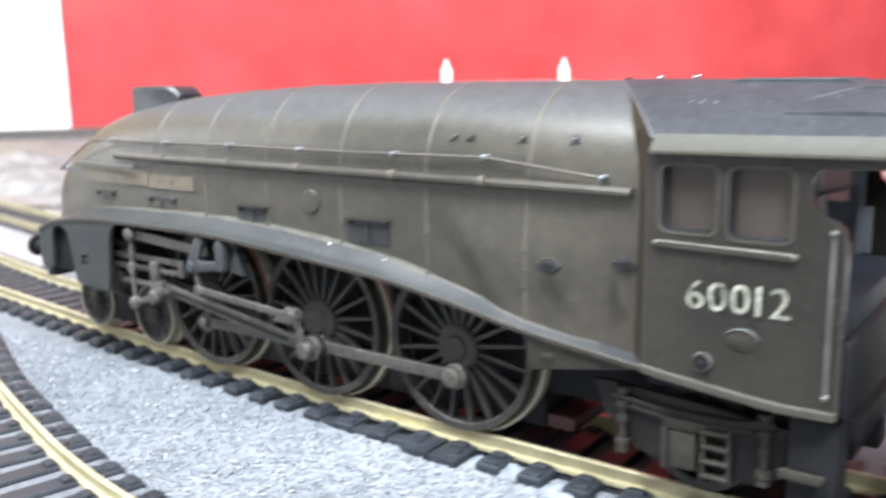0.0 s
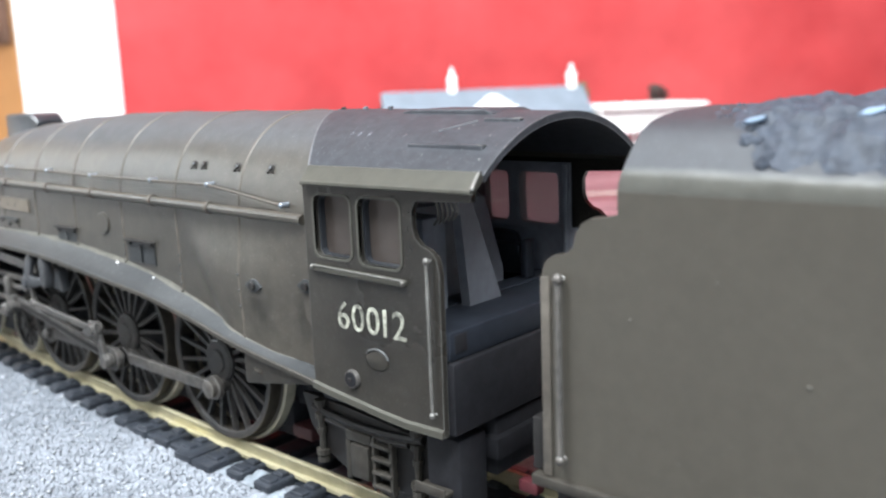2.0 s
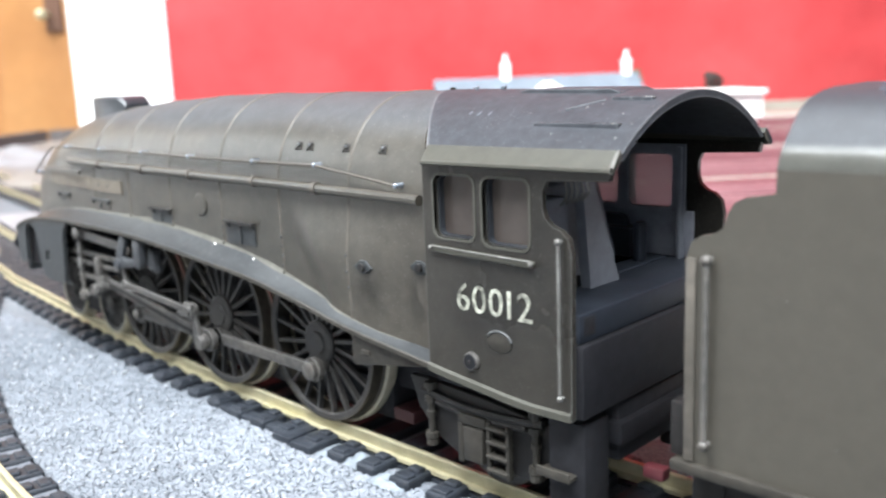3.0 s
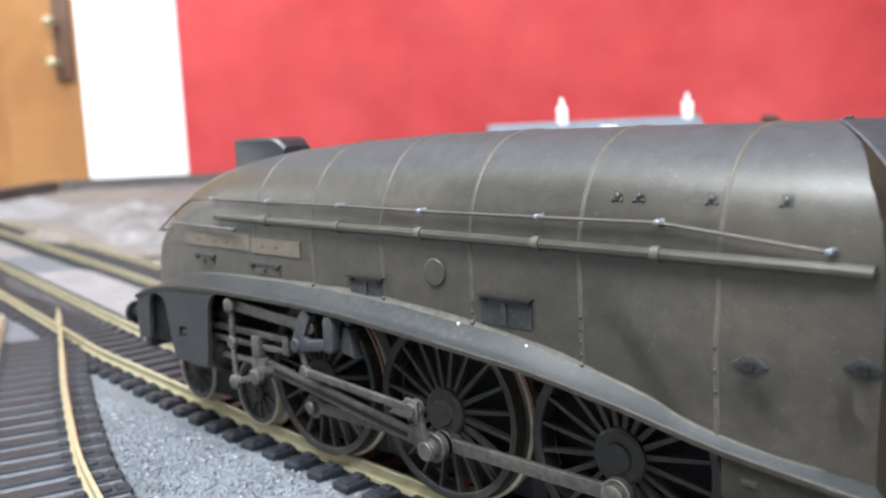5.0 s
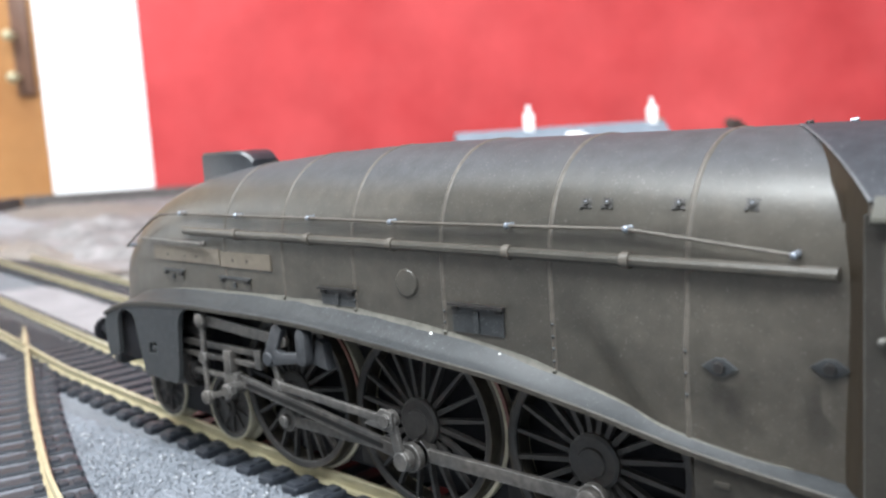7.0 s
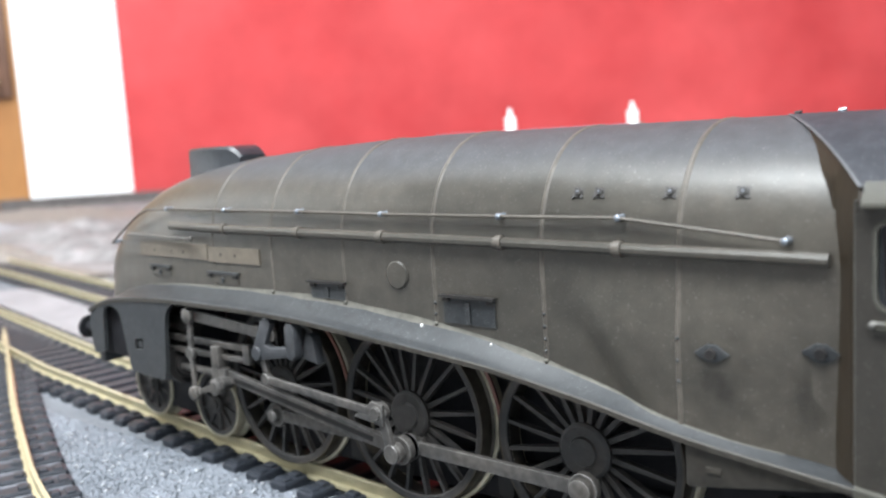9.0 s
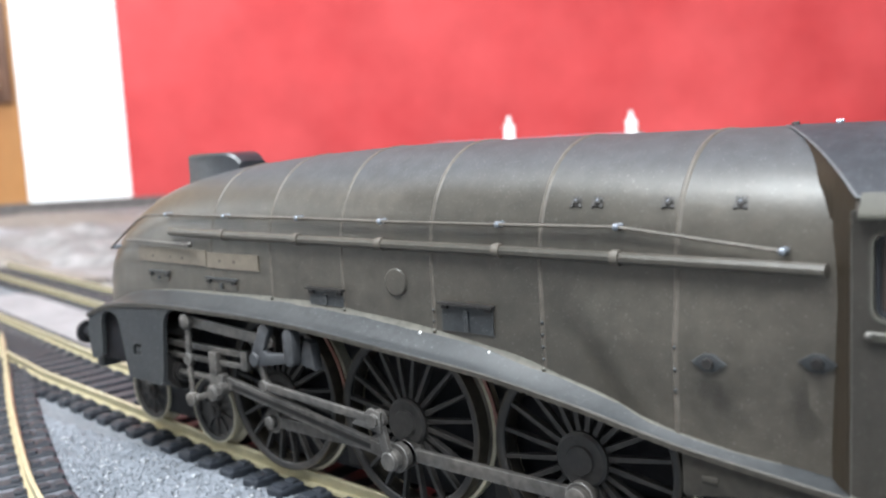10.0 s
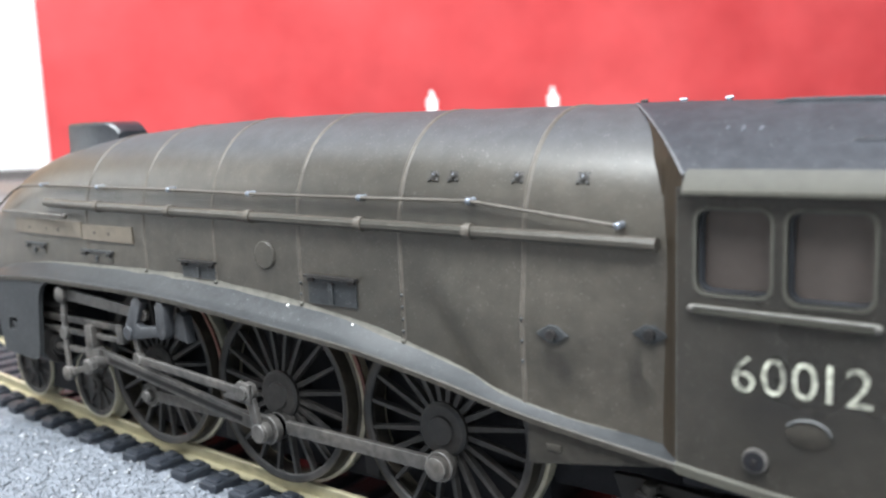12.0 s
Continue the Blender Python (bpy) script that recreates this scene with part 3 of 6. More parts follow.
def casing_section(x, grow=0.0):
    zt, v = ZTOP(x), VERT(x)
    zs, zb = zt - v, ZLOW(x) + RISE(x) - 2.0
    left = [(casing_side(x, zb + (zs - zb) * k / 12), zb + (zs - zb) * k / 12) for k in range(13)]
    for k in range(1, 15):
        a = math.pi / 2 * k / 14
        c, s = max(0.0, math.cos(a)) ** (2 / 2.25), math.sin(a) ** (2 / 2.25)
        left.append((WMID(x) * c, zs + v * s))
    left = [(w + grow * (1 if z <= zs else w / WMID(x)), z + (grow * (z - zs) / v if z > zs else 0)) for w, z in left]
    return [(-w, z) for w, z in left] + [(w, z) for w, z in left[-2::-1]]


def loft(bm, xs, section, caps=True):
    rings = [[bm.verts.new((x, y, z)) for y, z in section(x)] for x in xs]
    for u, w in zip(rings, rings[1:]):
        for k in range(len(u) - 1):
            bm.faces.new((u[k], u[k + 1], w[k + 1], w[k]))
    if caps:
        bm.faces.new(rings[0])
        bm.faces.new(rings[-1][::-1])
    return rings


loco = thing("model_locomotive", "weathered green streamlined model steam locomotive standing on the track", "locomotive")
bm = bmesh.new()
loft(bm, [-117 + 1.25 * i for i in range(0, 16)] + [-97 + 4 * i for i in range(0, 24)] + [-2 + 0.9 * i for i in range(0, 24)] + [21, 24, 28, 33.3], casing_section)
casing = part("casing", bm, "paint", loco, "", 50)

# boiler bands: low ribs that follow the casing
for x in (15.3, -2.2, -19.3, -36.3, -52.4, -67.8):
    bm = bmesh.new()
    loft(bm, [x - 0.32, x - 0.14, x + 0.14, x + 0.32], lambda q, x=x: casing_section(q, 0.15 if abs(q - x) < 0.2 else 0.0))
    part("boiler_band", bm, "seam", casing)

# running plate: curved skirt with a fillet up to the casing, on both sides
PLATE_OUT = 17.6


def plate_section(x, side):
    zl, r = ZLOW(x), RISE(x)
    wi = min(PLATE_OUT - 0.4, casing_side(x, zl + r))
    w = PLATE_OUT - 0.4 - wi
    lip = 0.3 + 0.4 * ease(-x / 30)
    pts = [(PLATE_OUT - 0.7, zl), (PLATE_OUT, zl), (PLATE_OUT, zl + lip), (PLATE_OUT - 0.25, zl + lip + 0.15)]
    for k in range(1, 7):
        q = k / 6
        pts.append((PLATE_OUT - 0.4 - w * q, zl + lip + 0.2 + max(0.05, r - lip - 0.2) * q ** (1.15 + 0.5 * ease(-x / 30))))
    pts += [(wi - 1.5, zl + r - 0.5), (wi - 1.5, zl)]
    return [(y * side, z) for y, z in pts]


for side in (-1, 1):
    bm = bmesh.new()
    xs = [-104 + 3 * i for i in range(0, 54)]
    rings = [[bm.verts.new((x, y, z)) for y, z in plate_section(x, side)] for x in xs]
    for u, w in zip(rings, rings[1:]):
        for k in range(len(u)):
            bm.faces.new((u[k], u[(k + 1) % len(u)], w[(k + 1) % len(u)], w[k]))
    bm.faces.new(rings[0]), bm.faces.new(rings[-1][::-1])
    part("running_plate", bm, "plate", loco, "", 40)
    # grimy outer edge of the plate
    bm = bmesh.new()
    rings = [[bm.verts.new((x, side * (PLATE_OUT + dy), ZLOW(x) + dz)) for dy, dz in ((-0.5, -0.06), (0.06, -0.06), (0.06, 0.5), (-0.12, 0.64), (-0.5, 0.5))] for x in [-103.5 + 3 * i for i in range(0, 53)]]
    for u, w in zip(rings, rings[1:]):
        for k in range(5):
            bm.faces.new((u[k], u[(k + 1) % 5], w[(k + 1) % 5], w[k]))
    bm.faces.new(rings[0]), bm.faces.new(rings[-1][::-1])
    part("plate_edge", bm, "lip", loco, "", 30)
    # pale strip that paints the lit hollow between plate and casing
    bm = bmesh.new()
    rings = []
    for x in [-88 + 2 * i for i in range(58)]:
        k = ease((x + 88) / 40) * (1 - ease((x + 6) / 32)) * (0.75 + 0.7 * noise.noise(Vector((x * 0.21, side, 0.3))))
        wi, zj = casing_side(x, ZLOW(x) + RISE(x)), ZLOW(x) + RISE(x)
        run, up = 0.10 + 0.32 * max(0.0, k), 0.05 + 0.30 * max(0.0, k)
        row = []
        lip, span = 0.3 + 0.4 * ease(-x / 30), PLATE_OUT - 0.4 - wi
        for q in (0, 0.25, 0.5, 0.75, 1):
            y = wi + run * (1 - q)
            t = min(1.0, max(0.0, (PLATE_OUT - 0.4 - y) / max(0.05, span)))
            z = ZLOW(x) + lip + 0.2 + max(0.05, RISE(x) - lip - 0.2) * t ** (1.15 + 0.5 * ease(-x / 30))
            row.append(bm.verts.new((x, side * (y + 0.02 * q), z + 0.012 + up * q ** 3)))
        row.append(bm.verts.new((x, side * (wi - 0.6), zj + up)))
        row.append(bm.verts.new((x, side * (wi - 0.6), zj - 0.9)))
        rings.append(row)
    for u, w in zip(rings, rings[1:]):
        for k in range(7):
            bm.faces.new((u[k], u[(k + 1) % 7], w[(k + 1) % 7], w[k]))
    bm.faces.new(rings[0]), bm.faces.new(rings[-1][::-1])
    part("joint_highlight", bm, "dust", loco, "pale highlight painted along the joint", 60)
    for x in (-2.2, -19.3, -36.3, -52.4):
        bm = bmesh.new()
        ball(bm, (x, side * (casing_side(x, ZLOW(x) + RISE(x)) + 0.2), ZLOW(x) + RISE(x) + 0.1), 0.3, 8)
        bmesh.ops.scale(bm, vec=(1, 1, 0.9), verts=bm.verts, space=Matrix.Translation((0, 0, -ZLOW(x) - RISE(x))))
        part("dust_lump", bm, "dust", loco, "small pale lump of dust")
    # skirt panel at the front with its arched opening
    bm = bmesh.new()
    top = [(x, ZLOW(x) + 0.3) for x in np.linspace(-74.9, -102.4, 16)]
    outer = [*top, (-103.4, 23.8), (-104.0, 21.6), (-104.0, 18.5), (-103.3, 15.6), (-100.6, 16.2), (-99.6, 16.7), (-99.3, 20.5), (-99.0, 23.4), (-98.3, 24.7), (-97.0, 25.3), (-95.4, 25.3), (-93.9, 24.9), (-93.0, 23.9), (-92.4, 21.4), (-91.5, 17.0), (-90.9, 14.2), (-89.8, 13.7), (-81.2, 13.3), (-80.1, 13.8), (-79.6, 16.0), (-78.8, 22.5), (-78.4, 24.8), (-77.6, 26.2), (-76.3, 27.0)]
    holed(bm, outer, [[(-88.9, 17.9), (-86.3, 18.2), (-86.0, 20.2), (-88.7, 19.9)]], side * 16.6, side * 17.45)
    skirt = part("front_skirt", bm, "plate", loco)
    bm = bmesh.new()
    box(bm, -89.6, -85.2, side * 16.4 - 0.15, side * 16.4 + 0.15, 17.2, 20.8)
    part("recess_back", bm, "black", skirt)
    bm = bmesh.new()
    box(bm, -88.2, -86.9, side * 16.9 - 0.3, side * 16.9 + 0.3, 18.3, 19.4, 0.12)
    part("recess_lug", bm, "plate", skirt)
    bm = bmesh.new()
    prism(bm, [(16.2, 19.7), (33, 17.7), (31, 17.0), (16.7, 14.5), (16.2, 14.8)], side * 15.6, side * 16.9, 0.2)
    part("rear_skirt", bm, "lip", loco)
    bm = bmesh.new()
    box(bm, 18.4, 20.2, side * 16.9 - 0.2, side * 16.9 + 0.2, 16.4, 17.2, 0.18)
    part("boss", bm, "lip", loco)

# buffer beam and buffers
bm = bmesh.new()
box(bm, -105.4, -103.0, -15.6, 15.6, 13.5, 21.5, 0.3)
part("buffer_beam", bm, "plate", loco)
for y in (-12.3, 12.3):
    bm = bmesh.new()
    tube(bm, [(-105, y, 18.8), (-113.6, y, 18.8)], [1.9, 1.3], 14)
    tube(bm, [(-113.6, y, 18.8), (-114.4, y, 18.8), (-115.2, y, 18.8)], [2.3, 2.4, 1.9], 18)
    part("buffer", bm, "black", loco)

# chimney: long streamlined box rising from the slope
bm = bmesh.new()
def chimney_section(x):
    k = (x + 87.9) / 15.2
    w = 3.0 + 0.9 * math.sin(math.pi * min(1, max(0, k)))
    zt = 53.2 + 0.15 * math.sin(math.pi * k) - 1.6 * max(0, (k - 0.78) / 0.22) ** 2.2
    zb = ZTOP(x) - 2.0
    return [(-w - 0.5, zb), (-w, zb + (zt - zb) * 0.4), (-w, zt - 0.5), (-w + 0.5, zt), (w - 0.5, zt), (w, zt - 0.5), (w, zb + (zt - zb) * 0.4), (w + 0.5, zb)]
loft(bm, [-87.9 + 15.2 * i / 14 for i in range(15)], chimney_section)
part("chimney", bm, "gloss", loco, "glossy blue-black chimney", 30)
# handrails on knobs
KNOBS = [(-81.6, 43.0), (-63.5, 43.0), (-45.1, 43.0), (-27.8, 42.8), (-7.9, 42.75), (8.4, 42.8), (26.6, 40.9)]
for side in (-1, 1):
    pts = [(-102.0, side * 12.3, 36.3), (-95.5, side * 13.0, 39.4), (-90, side * 13.5, 41.9), (-86, side * 14.0, 42.9)]
    bm = bmesh.new()
    rail_pts = pts + [(x, side * (casing_side(x, z) + 1.1), z) for x, z in KNOBS]
    tube(bm, rail_pts, 0.2, 8)
    part("handrail", bm, "seam", loco)
    for x, z in KNOBS + [(-101.4, 36.5)]:
        w = casing_side(x, z)
        y = side * (w + 1.1)
        bm = bmesh.new()
        tube(bm, [(x, side * (w - 0.4), z), (x, y, z)], [0.42, 0.3], 8)
        ball(bm, (x, y, z), 0.43)
        part("handrail_knob", bm, "steel", loco, "bare metal handrail knob")
    # ejector pipe with collars
    bm = bmesh.new()
    tube(bm, [(x, side * (casing_side(x, z) + 0.6), z) for x, z in [(-79.5, 40.2)] + [(-76 + 6 * i, 40.1 - 0.008 * 6 * i) for i in range(18)] + [(30.6, 39.2)]], 0.72, 10)
    pipe = part("ejector_pipe", bm, "paint", loco)
    for x, z in KNOBS[1:6]:
        z = 40.1 - 0.008 * (x + 76)
        y = side * (casing_side(x, z) + 0.6)
        bm = bmesh.new()
        tube(bm, [(x - 0.5, y, z), (x + 0.5, y, z)], 0.92, 12)
        part("pipe_collar", bm, "seam", pipe)
    # short lever rail above the name strip
    bm = bmesh.new()
    tube(bm, [(-95, side * 13.0, 38.2), (-83, side * 14.0, 38.2), (-72.2, side * 15.0, 38.2)], 0.26, 8)
    ball(bm, (-72.2, side * 15.0, 38.2), 0.5)
    part("lever_rail", bm, "rod", loco)

    def on_casing(name, x0, x1, z0, z1, proud, mat, label="", parent=loco, bevel=0.1):
        """A thin plate that lies on the casing's flank."""
        bm = bmesh.new()
        rows = [[], []]
        for x in np.linspace(x0, x1, 5):
            for j, q in enumerate((-0.3, proud)):
                rows[j].append([bm.verts.new((x, side * (casing_side(x, z) + q), z)) for z in (z0, (z0 + z1) / 2, z1)])
        for j in range(2):
            for i in range(4):
                for k in range(2):
                    bm.faces.new((rows[j][i][k], rows[j][i + 1][k], rows[j][i + 1][k + 1], rows[j][i][k + 1]))
        for i in range(4):
            for k in (0, 2):
                bm.faces.new((rows[0][i][k], rows[0][i + 1][k], rows[1][i + 1][k], rows[1][i][k]))
        for i in (0, 4):
            for k in range(2):
                bm.faces.new((rows[0][i][k], rows[0][i][k + 1], rows[1][i][k + 1], rows[1][i][k]))
        return part(name, bm, mat, parent, label, 30)

    plate_ = on_casing("name_strip", -91.2, -69.2, 34.6, 37.2, 0.25, "brass", "faded brown name strip with unreadable marks")
    on_casing("name_strip", -68.9, -55.2, 34.4, 36.9, 0.25, "brass", "faded brown name strip with unreadable marks")
    for x0, x1 in ((-86.2, -85.7), (-80.3, -80.0), (-76.6, -76.1), (-65.6, -65.1), (-61.6, -61.2)):
        on_casing("lettering_bar", x0, x1, 35.4, 35.9, 0.3, "lip", "", plate_)
    # small foot hatches with ledges
    for x0, x1, z0, z1 in ((-87.8, -80.8, 31.2, 33.0), (-69.6, -60.8, 30.9, 32.8), (-43.8, -36.0, 30.2, 32.8), (-18.1, -9.2, 28.7, 32.5)):
        small = x0 < -60
        h = on_casing("foot_hatch", x0 + 0.3, x1 - 0.3, z0, z1 - 0.3, 0.15 if small else 0.22, "paint" if small else "plate", "flush foot hatch" if small else "dark steel foot hatch")
        on_casing("ledge", x0, x1, z1 - 0.3, z1 + 0.05, 0.45 if small else 0.9, "plate" if small else "frame", "", h)
        xm = (x0 + x1) / 2
        on_casing("latch", xm - 0.3, xm + 0.3, z0 + 0.2, z1 - 0.9, 0.5, "plate", "", h)
        for q in (x0 + 0.9, x1 - 0.9):
            on_casing("hinge", q - 0.5, q + 0.5, z1 - 0.9, z1 - 0.4, 0.55, "frame", "", h)
    # round emblem plate
    bm = bmesh.new()
    w = casing_side(-25.8, 34.5)
    lathe(bm, [(0.01, -0.3), (1.75, -0.3), (1.95, -0.15), (1.95, 0.4)], 24, (-25.8, side * w, 34.5)) if side < 0 else lathe(bm, [(0.01, 0.3), (1.75, 0.3), (1.95, 0.15), (1.95, -0.4)], 24, (-25.8, side * w, 34.5))
    part("emblem_plate", bm, "paint", loco)
    # oil stains run down below the plugs, and a patch on the flank
    on_casing("stain_and_shade", 15.8, 23.0, 20.6, 31.0, 0.06, "stain", "dark oil stain")
    on_casing("stain_and_shade", 26.2, 31.3, 19.6, 32.0, 0.06, "stain", "dark oil stain")
    # shade between handrail and pipe, painted as dark see-through strips
    for x0, x1 in ((-82, -50), (-60, -20), (-36, 6), (-10, 24)):
        on_casing("stain_and_shade", x0, x1, 40.2, 43.6, 0.06 + 0.0005 * (x0 + 90), "stain", "shade band painted under the handrail")
    # washout plugs in diamond flanges
    for x, z in ((19.1, 29.1), (29.6, 30.1)):
        bm = bmesh.new()
        w = casing_side(x, z)
        a = [(x - 1.9, z), (x - 0.5, z + 0.95), (x + 0.5, z + 0.95), (x + 1.9, z), (x + 0.5, z - 0.95), (x - 0.5, z - 0.95)]
        prism(bm, a, side * (w - 0.5), side * (w + 0.35), 0.1)
        pl = part("plug_flange", bm, "plate", loco)
        bm = bmesh.new()
        tube(bm, [(x, side * w, z), (x, side * (w + 0.75), z)], [0.7, 0.55], 10)
        part("plug", bm, "frame", pl)
    for x in (2.3, 5.1, 13.8, 21.7):
        z = 45.4
        w = casing_side(x, z)
        bm = bmesh.new()
        n = Vector((0, side * 0.8, 0.6))
        p = Vector((x, side * w, z))
        tube(bm, [p - n * 0.4, p + n * 0.1], 0.66, 14)
        tube(bm, [p, p + n * 0.34, p + n * 0.34, p + n * 0.1], [0.52, 0.46, 0.3, 0.28], 12)
        for a in (45, 135, 225, 315):
            q = p + Vector((math.cos(radians(a)) * 0.8, -side * 0.6 * math.sin(radians(a)) * 0.8, 0.8 * math.sin(radians(a)) * 0.8))
            tube(bm, [q - n * 0.4, q + n * 0.08], 0.22, 6)
        plug = part("firebox_plug", bm, "frame", loco, "small dark washout plug")
        bm = bmesh.new()
        ball(bm, p + n * 0.22, 0.2, 8)
        part("plug_stud", bm, "steel", plug, "bright stud")
    # rivets up the seams
    for x, zs_ in ((-2.2, (26.6, 28.1, 29.6, 31.1)), (15.3, (25.6, 27.9, 30.3)), (-19.3, (29.7, 31.2)), (-36.3, (31.2, 32.6))):
        for z in zs_:
            bm = bmesh.new()
            ball(bm, (x, side * (casing_side(x, z) + 0.15), z), 0.22, 8)
            part("rivet", bm, "plate", loco)

# chips of bare paint on the running plate
for x, q in ((-21.6, 0.25), (-10.2, 0.12)):
    bm = bmesh.new()
    s = plate_section(x, -1)
    y, z = s[8 if q > 0.11 else 9]
    ball(bm, (x, y, z + 0.05), 0.22 if q > 0.2 else 0.17, 8)
    part("paint_chip", bm, "card", loco, "tiny white paint chip")


# wheels
def wheel_mesh(r, spokes, hub, width=2.6):
    bm = bmesh.new()
    ri = r - 1.25
    lathe(bm, [(ri, 0.6), (ri, 0.05), (ri + 0.2, -0.12), (r - 0.35, -0.16), (r - 0.3, 0.4)], 56, (0, 0, 0))
    g = lathe(bm, [(hub, 1.0), (hub, -0.3), (hub - 0.4, -0.6), (hub * 0.55, -0.6), (hub * 0.5, -0.9), (0.01, -0.95)], 28, (0, 0, 0))
    return bm


def spoke_mesh(r, hub, side):
    bm = bmesh.new()
    ri = r - 1.25
    p = [Vector((hub - 0.3, 0, -0.46)), Vector((hub - 0.3, 0, 0.46)), Vector((ri + 0.2, 0, 0.30)), Vector((ri + 0.2, 0, -0.30))]
    lo = [bm.verts.new(v + Vector((0, -side * 1.0, 0))) for v in p]
    hi = [bm.verts.new(Vector((v.x, -side * 0.15, v.z * 0.75))) for v in p]
    bm.faces.new(hi), bm.faces.new(lo[::-1])
    for i in range(4):
        bm.faces.new((lo[i], lo[(i + 1) % 4], hi[(i + 1) % 4], hi[i]))
    bmesh.ops.recalc_face_normals(bm, faces=bm.faces)
    bmesh.ops.scale(bm, vec=(MM, MM, MM), verts=bm.verts)
    me = bpy.data.meshes.new("spoke")
    bm.to_mesh(me)
    bm.free()
    me.materials.append(M["wheel"])
    return me


SPOKES = {}


def add_spokes(wheel, x, y, r, spokes, hub, side, shift=0.0):
    key = (r, hub, side)
    SPOKES[key] = SPOKES.get(key) or spoke_mesh(r, hub, side)
    for k in range(spokes):
        ob = link("spoke", SPOKES[key], wheel)
        ob.matrix_basis = Matrix.Translation(Vector((x, side * y, r)) * MM) @ Matrix.Rotation(2 * math.pi * (k + 0.5) / spokes, 4, "Y")


def add_wheel(name, x, y, r, spokes, hub, parent=loco, dy=0.0, rim="tyre", disc=False):
    for side in (-1, 1):
        bm = wheel_mesh(r, spokes, hub)
        if side > 0:
            bmesh.ops.scale(bm, vec=(1, -1, 1), verts=bm.verts)
        if disc:
            lathe(bm, [(0.01, side * -0.55), (r - 1.3, side * -0.55)], 40, (0, 0, 0))
        bmesh.ops.translate(bm, vec=(x, side * y + dy, r), verts=bm.verts)
        w = part(name, bm, "wheel", parent)
        add_spokes(w, x, y + side * dy, r, spokes, hub, side)
        bm = bmesh.new()
        lathe(bm, [(r - 0.34, 0.3), (r - 0.34, -0.2), (r - 0.06, -0.22), (r, -0.1), (r + 0.04, 1.9), (r + 0.3, 2.1), (r + 0.85, 2.3), (r + 0.85, 2.75), (r - 1.2, 2.95), (r - 1.2, 0.7)], 56, (0, 0, 0))
        if side > 0:
            bmesh.ops.scale(bm, vec=(1, -1, 1), verts=bm.verts)
        bmesh.ops.translate(bm, vec=(x, side * y + dy, r), verts=bm.verts)
        part("tyre", bm, rim, w, "worn metal tyre")
    bm = bmesh.new()
    tube(bm, [(x, -y + 1 + dy, r), (x, y - 1 + dy, r)], 1.3, 10)
    part("axle", bm, "black", parent)


for x in (-58, -29, 0):
    shift = 0.9 if x == -58 else 0.0
    add_wheel("driving_wheel", x, 10.2, 13.2, 20, 3.6, dy=shift, rim="tyre")
    for side in (-1, 1):
        bm = bmesh.new()
        lathe(bm, [(12.9, 2.15), (13.95, 2.15), (14.12, 2.3), (14.12, 4.1), (13.9, 4.25), (12.9, 4.25), (12.9, 2.15)], 56, (0, 0, 0))
        if side > 0:
            bmesh.ops.scale(bm, vec=(1, -1, 1), verts=bm.verts)
        bmesh.ops.translate(bm, vec=(x, side * 10.2 + shift, 13.2), verts=bm.verts)
        part("flange", bm, "bright", loco, "bare metal flange behind the tyre")
for x, dy in ((-104.0, 4.9), (-80.2, 3.0)):
    add_wheel("bogie_wheel", x, 10.2, 6.3, 10, 1.8, dy=dy, rim="bright", disc=True)
add_wheel("trailing_wheel", 38, 9.6, 7.2, 10, 2.0)

# frames, keeper plate and red chassis under the body
bm = bmesh.new()
box(bm, -90, 30, -5.1, 5.1, 7, 27, 0.4)
# black box added behind the skirt's arch so the opening stays dark
box(bm, -103.0, -89, -15.9, 15.9, 15.5, 25.2, 0.4)
box(bm, -90, -78, -11.5, 11.5, 13.6, 27, 0.4)
part("main_frame_backing", bm, "black", loco)
bm = bmesh.new()
box(bm, -108, -68, -5.0, 6.0, 2.2, 10, 0.4)
box(bm, -68, 13, -6.4, 6.4, 1.8, 8, 0.4)
part("bogie_frame", bm, "black", loco)
bm = bmesh.new()
box(bm, 14, 18.5, -7.5, 7.5, 2.6, 4.6, 0.3)
part("chassis_plate", bm, "redpl", loco, "dark red plastic chassis plate")
for x in (-43.5, -14.5):
    for side in (-1, 1):
        bm = bmesh.new()
        prism(bm, [(x - 1.2, 3), (x + 1.2, 3), (x + 1.6, 9), (x + 0.9, 15), (x - 0.9, 15), (x - 1.6, 9)], side * 6.2, side * 7.6, 0.15)
        part("brake_block", bm, "frame", loco)
        bm = bmesh.new()
        n = 28
        ring = [[bm.verts.new((x - 14.5 + r * math.cos(a), side * 9.0 + d, 13.2 + r * math.sin(a))) for r, d in ((15.1, -0.2), (15.6, -0.2), (15.6, 0.2), (15.1, 0.2))] for a in [radians(2 + 56 * i / n) for i in range(n + 1)]]
        for u, w in zip(ring, ring[1:]):
            for k in range(4):
                bm.faces.new((u[k], u[(k + 1) % 4], w[(k + 1) % 4], w[k]))
        bm.faces.new(ring[0]), bm.faces.new(ring[-1][::-1])
        part("copper_strip", bm, "copper", loco, "thin curved copper strip")

# valve gear and rods, both sides
PIN = Vector((1.6, 0, -3.7))


